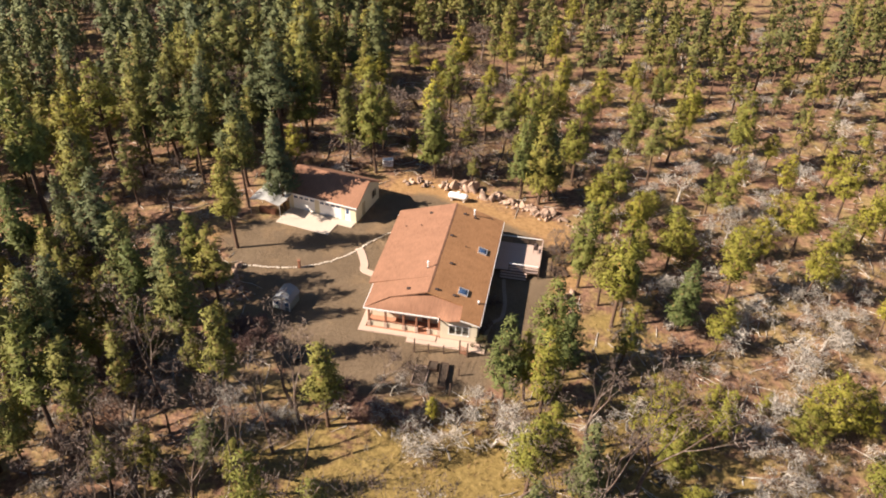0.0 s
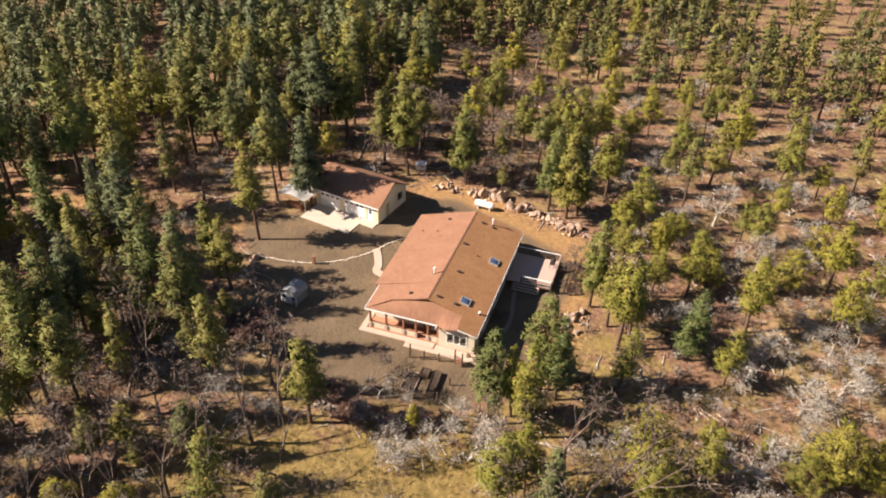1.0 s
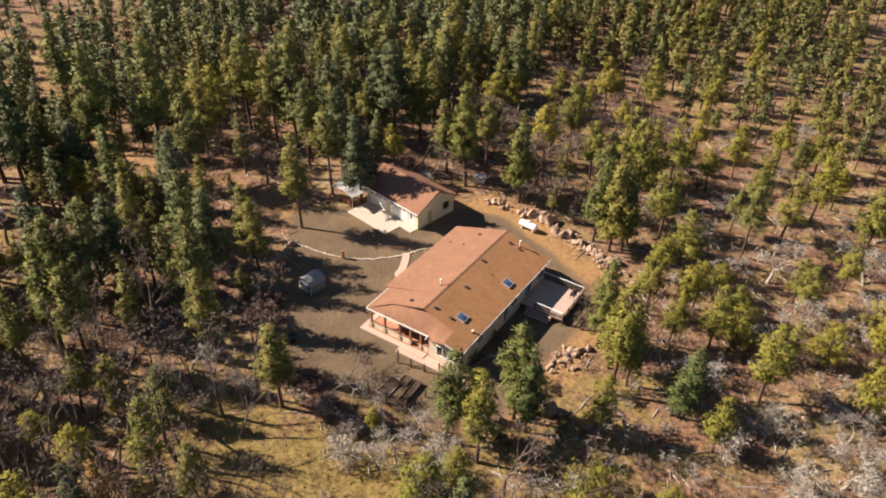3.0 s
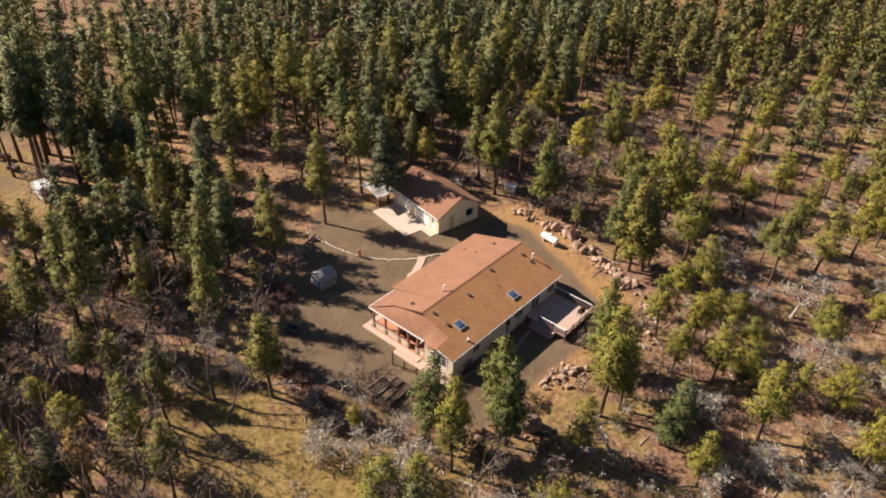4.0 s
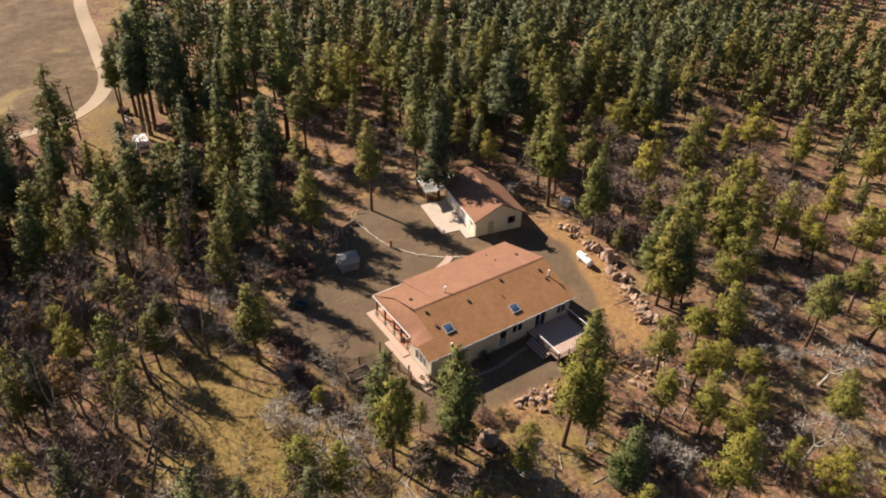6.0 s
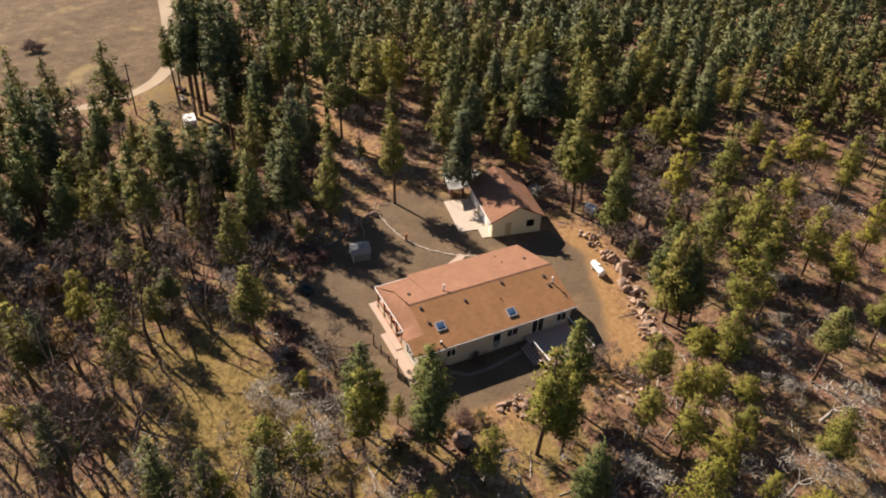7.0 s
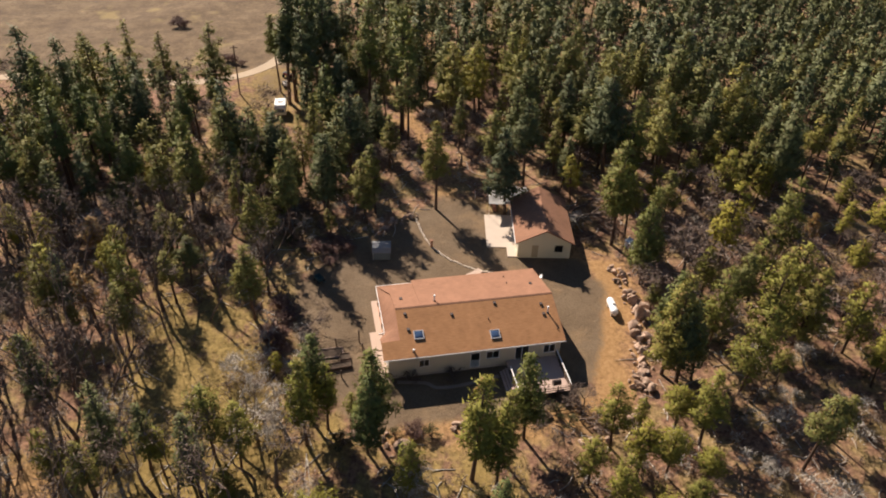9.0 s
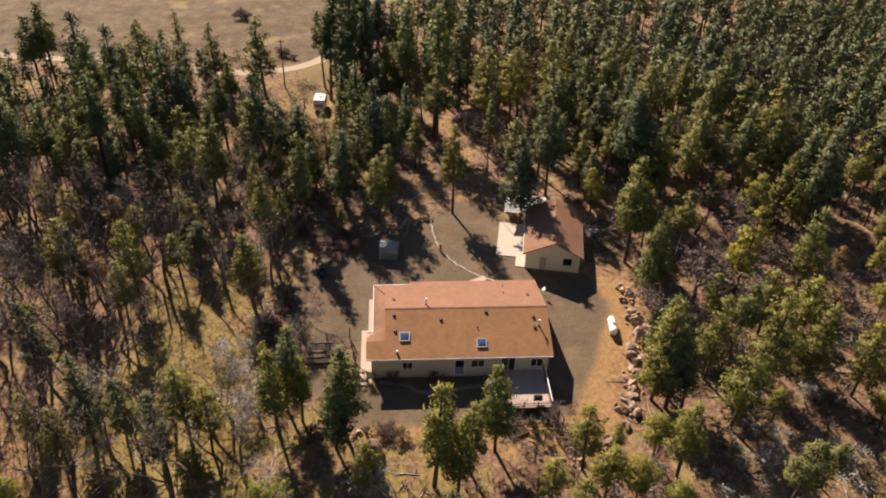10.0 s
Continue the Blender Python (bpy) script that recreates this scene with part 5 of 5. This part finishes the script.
# trees by the yard: x, y, height
plant(FIRS, 3, -36.2, 83.7, 14.8, 12)
plant(PINES, 4, -41.2, 83.2, 14.5, 12)
plant(FIRS, 2, -43.5, 88.5, 15, 12)
plant(LANKY, 1, -39.0, 74.0, 14.8, 12)
plant(LANKY, 0, 8.0, 69.0, 15.4, 12)
plant(LANKY, 2, 9.1, 71.2, 11.5, 12)
plant(PINES, 0, 6.4, 72.6, 10.5, 12)
plant(BROAD, 1, 1.4, 60.2, 13.2, 12)
plant(BROAD, 0, 3.1, 59.3, 11.5, 12)
stand(BROAD, [(-18.0, 97.2, 15.8), (-5.1, 94.3, 12.4), (-2.4, 93.4, 15), (-2.6, 53.7, 11.2), (3.9, 75.4, 12), (-4.4, 111.1, 10.1), (15.1, 69.9, 10.9)])
stand(LANKY, [(-29.4, 49.0, 10.8), (-35.0, 53.1, 12.8), (1.2, 53.4, 10), (-0.6, 55.6, 7.5), (-18.8, 48.2, 9.4), (-39.2, 65.2, 9.0), (-39.6, 103.3, 17.2), (-26.8, 96.6, 13.1), (-31.2, 98.4, 10.7)])
# north of the garage
stand(PINES, [(-41.4, 124.4, 13.3), (-28.1, 99.0, 9.0), (-27.5, 103.8, 9.4), (-36.8, 128.2, 13.8), (-42.3, 128.1, 11.0), (-37.6, 137.4, 14.0), (-31.5, 150.3, 11.5), (-38.4, 150.2, 11.9), (-27.7, 168.8, 13.8), (-9.0, 104.5, 9.6), (-14.3, 115.6, 8.2), (-31.5, 100.8, 6.3), (-38.1, 132.5, 10.3), (-1.0, 96.4, 9.9)])
# east of the house
stand(GOLD, [(-20.3, 109.4, 13.8), (-19.5, 117.0, 12.5), (-7.7, 111.8, 13.6), (-11.7, 133.2, 10.7), (-14.0, 166.5, 13.2), (-3.4, 139.1, 10.2), (-1.5, 157.8, 10.7), (-1.8, 127.0, 10.1), (5.0, 128.4, 9.0), (10.5, 129.9, 8.9), (-32.9, 153, 11.5), (-20.5, 138.4, 7.9), (-4.1, 106.4, 12.7), (-2.0, 116.0, 10.0), (16, 131.4, 10), (31.7, 103.6, 9), (20.6, 96, 9), (39.1, 108.3, 8)])
stand(GOLD, [(10.5, 80.1, 6.8), (10.3, 85.2, 11.3), (5.3, 91.5, 9.1), (4.7, 87.8, 6.0), (15.6, 88.8, 7.4), (14.6, 81.4, 8.9), (21.5, 77.1, 9.4), (22.6, 84.6, 6.9), (22.5, 92.6, 11.9), (12.2, 91.3, 7.8), (19.4, 67.4, 6.8), (7.7, 93.2, 9.3), (6.5, 83.9, 8.4), (10.7, 88.2, 10.3), (30.5, 78.5, 9.5), (36, 88, 9), (38, 74, 10)])
stand(BUSHY, [(12.9, 53.0, 8), (13.6, 49.8, 6.5), (18.4, 58.6, 6.4), (28.9, 58.3, 8.2), (26.6, 56.2, 6.6), (32.6, 59.6, 8), (23.4, 59.2, 4.2), (6.0, 45.5, 7.2), (22.4, 77.6, 10.5), (16.5, 85.5, 8), (26, 87, 9), (30, 95, 9), (34, 82, 9)])
# south and west
stand(GOLD, [(0.7, 44.2, 9.6), (2.9, 46.9, 8.3), (2.4, 39.6, 10.0), (-20.6, 34.0, 10.9), (-9, 50.5, 4.5), (-1.3, 58, 5), (-32.8, 31.2, 8.0), (-23.9, 24.6, 9)])
stand(PINES, [(-23.0, 38.8, 8.4), (-21.1, 25.2, 11.6), (-38.4, 51.9, 7), (-36.9, 63.7, 10.0), (-32.9, 50.5, 10.0), (-34.2, 58.5, 10.0), (-47.9, 48.4, 12.0), (-47.3, 44.8, 12.0), (-44.5, 50.8, 12.0), (-38.6, 40.5, 12.0), (-36.7, 38.6, 11.0), (-34.6, 36.5, 9.0), (-30.4, 37.6, 10.0), (-18.6, 28.2, 11), (5.5, 34.0, 10), (-54.3, 60.5, 14.0)])
stand(FIRS, [(-7.2, 26.7, 12), (1.2, 34.8, 13.0), (6.2, 43.4, 12.4), (-39.8, 58.5, 11.5)])
stand(PINES, [(-44.8, 54.1, 10), (-50.2, 50.6, 11), (-48.7, 53.8, 11), (-56, 62.4, 12), (-51.9, 57.3, 13)])
stand(PINES, [(-78, 28.3, 16), (-76.5, 35.5, 13.5), (-81.5, 41.7, 14.5), (-83.6, 32.6, 12), (-86, 20, 15), (-72, 33, 13), (-73, 24, 15)])
stand(TALL, [(-69.6, 15.6, 15), (-66.6, 20.6, 16), (-60.3, 38.2, 13), (-50.9, 46, 14), (-56.9, 60.7, 17), (-50, 28.5, 13), (-44.6, 32.6, 12), (-41.6, 39.8, 12), (-49.1, 62.6, 14), (-55.1, 25, 15)])
stand(TALL, [(-81.5, 55.3, 18), (-86.5, 52.5, 15), (-90.5, 55.5, 15), (-94, 54, 13), (-91, 76.1, 14.5), (-79.4, 74, 13.2), (-64.2, 72.7, 17), (-73, 57.5, 17), (-76.3, 3.7, 16.5), (-60.4, 19.6, 18), (-56.4, 24.3, 18), (-78.8, 5.3, 18), (-80.5, 54, 18), (-83, 56.5, 17), (-76.2, 57.9, 18), (-80.5, 61.1, 17), (-72.1, 68.1, 16), (-90, 59.7, 17), (-86, 60, 19), (-64, 24, 16), (-68, 15, 17)])
stand(FIRS, [(-74.4, 61.2, 12), (-70.5, 62.5, 11), (-78, 67, 13), (-93.9, 73.2, 11), (-75.6, 77.7, 10), (-98, 66, 13), (-96, 62, 13), (-49.6, 45.4, 11), (-1.1, 94.6, 11.5), (-39.6, 74.3, 13.5), (-26.7, 40.3, 6), (-20.9, 26.9, 11), (0.4, 35, 12), (1.5, 38.2, 10), (-51.9, 48.6, 10.5), (-52.8, 64.1, 13), (-47.6, 51.4, 11)])
stand(PINES, [(-49.4, 55.6, 11), (-50.2, 50.8, 10), (-40.4, 39.6, 9), (-36.2, 37.9, 8), (-32.2, 38.2, 8), (-49.1, 47.6, 10), (-45, 40.7, 10), (-44.1, 45.3, 9), (-48.2, 43.7, 11), (-41.8, 36.1, 10), (-56.4, 59.9, 11), (-51.2, 61.6, 11), (-43, 49.5, 10), (-46, 37, 10)])
stand(PINES, [(-64, 42.6, 10), (-60, 43.4, 9), (-57.3, 45.6, 10), (-60.2, 39.4, 10), (-55.6, 40.7, 9), (-52.5, 46.5, 9), (-58.5, 36.3, 11), (-62.8, 36.4, 11), (-60.5, 59.5, 10)])
stand(OAKS, [(28.9, 68.6, 7), (22.5, 67.4, 6.2), (33.3, 71.6, 5.7), (9.8, 53.7, 5), (24.0, 51.0, 5.1), (21.8, 49.3, 4.2), (34.6, 83.6, 6.5), (33.4, 54.8, 4.5), (17.0, 98.5, 6.8), (28.7, 78, 4), (28.5, 73.4, 4.2), (26.0, 91, 4.5), (12.0, 97, 4), (23.4, 71.6, 4), (30.4, 75.9, 6), (35, 88.5, 6), (18.3, 46.6, 4.5), (-1.5, 50.8, 6), (0.2, 51.6, 5), (-5, 52.0, 5.5), (-3, 49.1, 6), (-6.5, 50.2, 5.5), (-13.8, 53.4, 4.6), (17.5, 84.6, 5), (25.5, 74.8, 5), (-35.7, 50.2, 5), (-29.1, 42.7, 5), (-26.1, 46.1, 5.5), (-30.4, 46.7, 5)], 6.5)
stand(RUSTY, [(-21.1, 29.8, 8.8), (-20.8, 121.7, 9.6), (-8, 120, 9), (14.5, 133, 9), (-34, 28, 9), (6, 128, 9)])


def clear_of(x, y):
    return float(inside(YARD, x, y, 0.5)) < 0.5 and float(inside(DIRT, x, y, 0.5)) < 0.5 and float(inside(PAD_DIRT, x, y, 0.5)) < 0.5 and float(inside(TRACK, x, y, 0.5)) < 0.5 and not (-21 > x > -42 and 79 < y < 93)


def dense(x, y):
    """How thickly the conifers stand."""
    if x < -88 and y < 60 or x < -110 and y < 74:
        return 0.0
    if y > 176 and float(inside(GLADE, x, y, 0.5)) > 0.5 or 70 < y < 102 and float(inside(TRACK, x, y, 0.5)) > 0.5:
        return 0.0
    if x < -66 and y < 57:
        return 0.6 if y < 44 and x > -82 else 0.1 if y < 34 else 0.03
    if x < -62 and 46 < y < 57 or x < -47 and 50 < y < 57:
        return 0.0
    if x < -122 and y > 88:
        return 0.3
    if -50 < x < -36 and 60 < y < 92:
        return 0.0
    if -68 < x < -38 and 34 < y <= 60:
        return 0.95
    if -70 < x < -40 and 60 < y < 88:
        return 0.45
    if x < -42:
        return 1.0 if y > 60 else 0.7
    if x < -15 and y > 92:
        return 0.85 if y > 152 or x < -34 and y > 108 else 0.3
    if x > 12 and y > 165:
        return 0.3
    if y > 96:
        return 0.3 if y < 140 else 0.6
    if x > 24 and y > 60:
        return 0.25
    if x > -8 and y > 60:
        return 0.04
    if x > -30 and y < 52:
        return 0.1
    return 0.3


rnd = random.Random(7)
far_spots, near_count = [], 0
for _ in range(26000):
    x, y = rnd.uniform(-210, 110), rnd.uniform(-30, 235)
    r = math.hypot(x + 16, y - 70)
    k = dense(x, y)
    k *= min(1.0, max(0.3 if y < 140 else 0.6, 0.9 + 1.0 * noise.noise(Vector((x / 16, y / 16, 2.5))))) if r > 45 else 1.0
    if r > 175 or rnd.random() > k or (-32 < x < 10 and 36 < y < 62) or not free(x, y, 3.0 if k > 0.5 else 4.8) or not clear_of(x, y):
        continue
    h = rnd.uniform(9, 15.5) if dense(x, y) > 0.4 else rnd.uniform(7, 12)
    if x < -42 and y < 60:
        h = rnd.uniform(8.5, 13)
    if r < 66 and near_count < 330:
        kind = TALL if x < -42 and y < 62 and rnd.random() < 0.6 else FIRS if rnd.random() < (0.16 if x < -20 else 0.04) else (GOLD if k < 0.4 and rnd.random() < 0.65 else PINES)
        plant(kind, rnd.randrange(12), x, y, h, 12)
        near_count += 1
    else:
        far_spots.append((x, y, h))
        note(x, y)


def oaky(x, y):
    if x < -88 and y < 62:
        return 0.0
    if x > 4 and y > 55:
        return 1.0
    if x > -8 or (y < 56 and x > -40):
        return 0.7
    if x < -40 or y > 92:
        return 0.22
    return 0.5


for k in ((-9.5, 47.5), (-6.5, 46.6), (24, 60), (27, 66), (31, 70), (34, 76), (28, 80), (30, 62)):
    plant(OAKS, int(abs(k[0] * 5)), k[0], k[1], 5.5, 6.5)
n_oak = 0
for _ in range(6000):
    x, y = rnd.uniform(-110, 90), rnd.uniform(0, 170)
    if math.hypot(x + 10, y - 75) > 105 or rnd.random() > oaky(x, y) or not free(x, y, 2.6) or not clear_of(x, y) or (-19 < x < -2 and 36 < y < 50):
        continue
    plant(OAKS, rnd.randrange(6), x, y, rnd.uniform(3.6, 7.2), 6.5)
    n_oak += 1
    if n_oak > 185:
        break
# slender bare trees on the grassy slope south of the yard
n_bare = 0
while n_bare < 120:
    x, y = rnd.uniform(-40, 10), rnd.uniform(16, 51)
    if (-18 < x < -1 and y > 35) or not free(x, y, 1.6) or not clear_of(x, y):
        continue
    plant(SLIM, rnd.randrange(3), x, y, rnd.uniform(6, 10.5), 9)
    n_bare += 1
n_bare = 0
while n_bare < 100:
    x, y = rnd.uniform(-95, 0), rnd.uniform(5, 150)
    if (x > -42 and 52 < y < 92) or (x > -40 and y < 60) or dense(x, y) == 0 or not free(x, y, 2.0) or not clear_of(x, y):
        continue
    plant(BARE, rnd.randrange(4), x, y, rnd.uniform(4, 8), 6.5)
    n_bare += 1
# bushes
stand(BARE, [(0.9, 80.2, 3.4), (2.5, 82, 3.6), (0.7, 83, 2.8), (3.4, 79.8, 3), (-16, 53.2, 4.5), (-13.6, 52.6, 4)], 6.5)
for x, y in ((-6.0, 62.2), (-5.9, 65.2), (-5.7, 69.8), (2.2, 66), (0.5, 81.5), (1.8, 82.5), (3, 80.6), (1.2, 79.8), (2.6, 84)):
    plant(SHRUBS, int(abs(x * 3)), x, y, 1.4, 1.6)
for k in range(7):
    plant(BRUSH, 0, -17 + 7 * rnd.random(), 49.2 + 2 * rnd.random(), rnd.uniform(0.9, 1.9), 1.6)
for x, y, h in ((-127.4, 30.3, 2.4), (-126, 31.5, 2.0), (-103, 43.1, 1.8), (-104, 42, 1.5), (-101, 45, 1.2)):
    plant(BRUSH, 0, x, y, h, 1.6)
for x, y, h in ((1.2, 63.8, 1.2), (2.0, 64.6, 1.0), (0.6, 64.8, 0.9), (-20.2, 51.2, 1.9), (-18.6, 52.4, 1.7), (-30.4, 60.4, 1.5), (-28.0, 57.8, 1.3)):
    plant(BRUSH, 0, x, y, h, 1.6)
for k in range(6):
    plant(BRUSH, 0, -34 + 4 * rnd.random(), 54 + 6 * rnd.random(), rnd.uniform(0.9, 1.8), 1.6)
n = 0
while n < 140:
    x, y = rnd.uniform(-75, 55), rnd.uniform(22, 125)
    if clear_of(x, y) and free(x, y, 1.2) and not (-22 < x < 0 and 36 < y < 47):
        plant(SHRUBS, rnd.randrange(3), x, y, rnd.uniform(0.7, 1.9), 1.6)
        n += 1


def far_woods(spots):
    """The woods past the clearing, too many to tell apart."""
    shapes = [pine_shapes(500 + s, clear=(0.32, 0.38, 0.28, 0.44)[s], width=(0.13, 0.14, 0.115, 0.145)[s], boughs=24, sprays=5, blades=4, tuft=0.58, sides=3, blade=0.27, lump=0.06, shape=(1.0, 0.85, 1.2, 0.9)[s], point=0.95, skirt=0.8, limbs=False) for s in range(4)]
    rng = np.random.default_rng(9)
    tint = rng.random(len(spots))
    for which, dark, mt, name, label in ((1, False, NEEDLES_FAR, "far_pine_crowns", "dense yellow-green pine crowns of the woods"), (1, True, NEEDLES_DARK, "far_fir_crowns", "dense dark green crowns of the western woods"), (0, False, BARK, "far_pine_trunks", "brown pine trunks of the woods")):
        out, norms, tints = Soup(), [], []
        for i, (x, y, h) in enumerate(spots):
            if which and (x < -62 and i % 4 > 0 or x < -40 and y > 118 and i % 6 > 0) != dark:
                continue
            arr = shapes[i % 4][which]
            a, k = i * 2.4, h / 12
            rot = np.array([[math.cos(a), -math.sin(a), 0], [math.sin(a), math.cos(a), 0], [0, 0, 1]])
            out.add(arr[0] @ rot.T * k + [x, y, float(ground_z(x, y))], arr[1])
            if which:
                norms.append(arr[2] @ rot.T)
                tints.append(np.full(len(arr[0]), tint[i], np.float32))
        v, f = out.arrays()
        data = raw_mesh(name, v, f, [mt])
        if which:
            give_normals(data, np.concatenate(norms))
            att = data.attributes.new("tree", "FLOAT", "POINT")
            att.data.foreach_set("value", np.concatenate(tints))
        tagged(new(name, data), label, "woods", kind="stuff")


far_woods(far_spots)


def litter():
    """Dry grass tufts and fallen branches on the forest floor."""
    rng = np.random.default_rng(21)
    xs, ys = rng.uniform(-80, 60, 26000), rng.uniform(15, 135, 26000)
    lush = np.clip(bell(xs, ys, -12, 42, 24, 12) + 0.7 * bell(xs, ys, 12, 60, 22, 26), 0, 1)
    keep = (inside(YARD, xs, ys, 0.5) < 0.4) & (inside(DIRT, xs, ys, 0.5) < 0.6) & (rng.random(26000) < 0.3 + 0.7 * lush) & ~((xs < -26) & (xs > -42) & (ys > 79) & (ys < 93))
    xs, ys = xs[keep], ys[keep]
    out = Soup()
    out.tufts(rng, np.stack([xs, ys, ground_z(xs, ys)], -1), rng.uniform(0.18, 0.42, len(xs)), 4, flat=0.4, up=0.8, wide=0.12)
    v, f = out.arrays()
    tagged(new("dry_grass", raw_mesh("dry_grass", v, f, [GRASS_BLADE])), "tufts of dry tan grass on the forest floor", "grass", kind="stuff")
    out = Soup()
    for _ in range(2600):
        x, y = rng.uniform(-70, 60), rng.uniform(20, 140)
        if not clear_of(x, y) or (-20 < x < -2 and 38 < y < 48):
            continue
        a, ln = rng.uniform(0, math.tau), rng.uniform(0.7, 3.2)
        g = float(ground_z(x, y)) + 0.06
        p = np.array([x, y, g])
        q = p + [math.cos(a) * ln, math.sin(a) * ln, 0.04]
        out.tube([p, (p + q) / 2 + rng.normal(0, 0.1, 3) * [1, 1, 0.2], q], [0.07, 0.055, 0.02], 4)
    v, f = out.arrays()
    tagged(new("fallen_branches", raw_mesh("fallen_branches", v, f, [OAK_BARK])), "grey fallen branches scattered on the ground", "branches", kind="stuff")




def underbrush():
    """Low twiggy brush and saplings, too many to tell apart."""
    rng = np.random.default_rng(33)
    shapes = [shrub_shapes(700 + k, H=1.1, stems=5, leaves=3) for k in range(4)]
    for name, label, mt, count in (("underbrush", "low brown leafless brush between the trees", TWIG, 1300), ("pale_brush", "pale grey dead brush between the trees", OAK_BARK, 560)):
        out, made = Soup(), 0
        while made < count:
            x, y = rng.uniform(-85, 62), rng.uniform(18, 140)
            if made % 3 == 0:
                x, y = (rng.uniform(-60, -36), rng.uniform(40, 62)) if made % 2 else (rng.uniform(8, 46), rng.uniform(50, 92))
            if not clear_of(x, y) or (-20 < x < 0 and 36 < y < 47.5 and rng.random() < 0.5) or dense(x, y) == 0:
                continue
            k, a = rng.uniform(0.45, 1.5), rng.uniform(0, 6.28)
            rot = np.array([[math.cos(a), -math.sin(a), 0], [math.sin(a), math.cos(a), 0], [0, 0, 1]]) * k
            g = float(ground_z(x, y))
            for v, f in shapes[made % 4]:
                out.add(v @ rot.T + [x, y, g], f)
            made += 1
        v, f = out.arrays()
        tagged(new(name, raw_mesh(name, v, f, [mt])), label, "brush", kind="stuff")


litter()
underbrush()
for x, y, a, ln in ((22.5, 121, -15, 5.5), (22, 127, 20, 4), (27, 117, 50, 4)):
    trunk = thing("fallen_log", "pale bleached fallen log on the forest floor", "log", pose(x, y, float(ground_z(x, y)), 0, 0, a))
    bm = bmesh.new()
    rod(bm, (0, 0, 0.16), (ln, 0, 0.14), 0.2, 0.12, sides=9)
    part("stem", bm, OAK_BARK, trunk)
    bm = bmesh.new()
    rod(bm, (ln * 0.6, 0, 0.15), (ln * 0.9, 0.9, 0.5), 0.07, 0.03, sides=6)
    part("limb", bm, OAK_BARK, trunk)
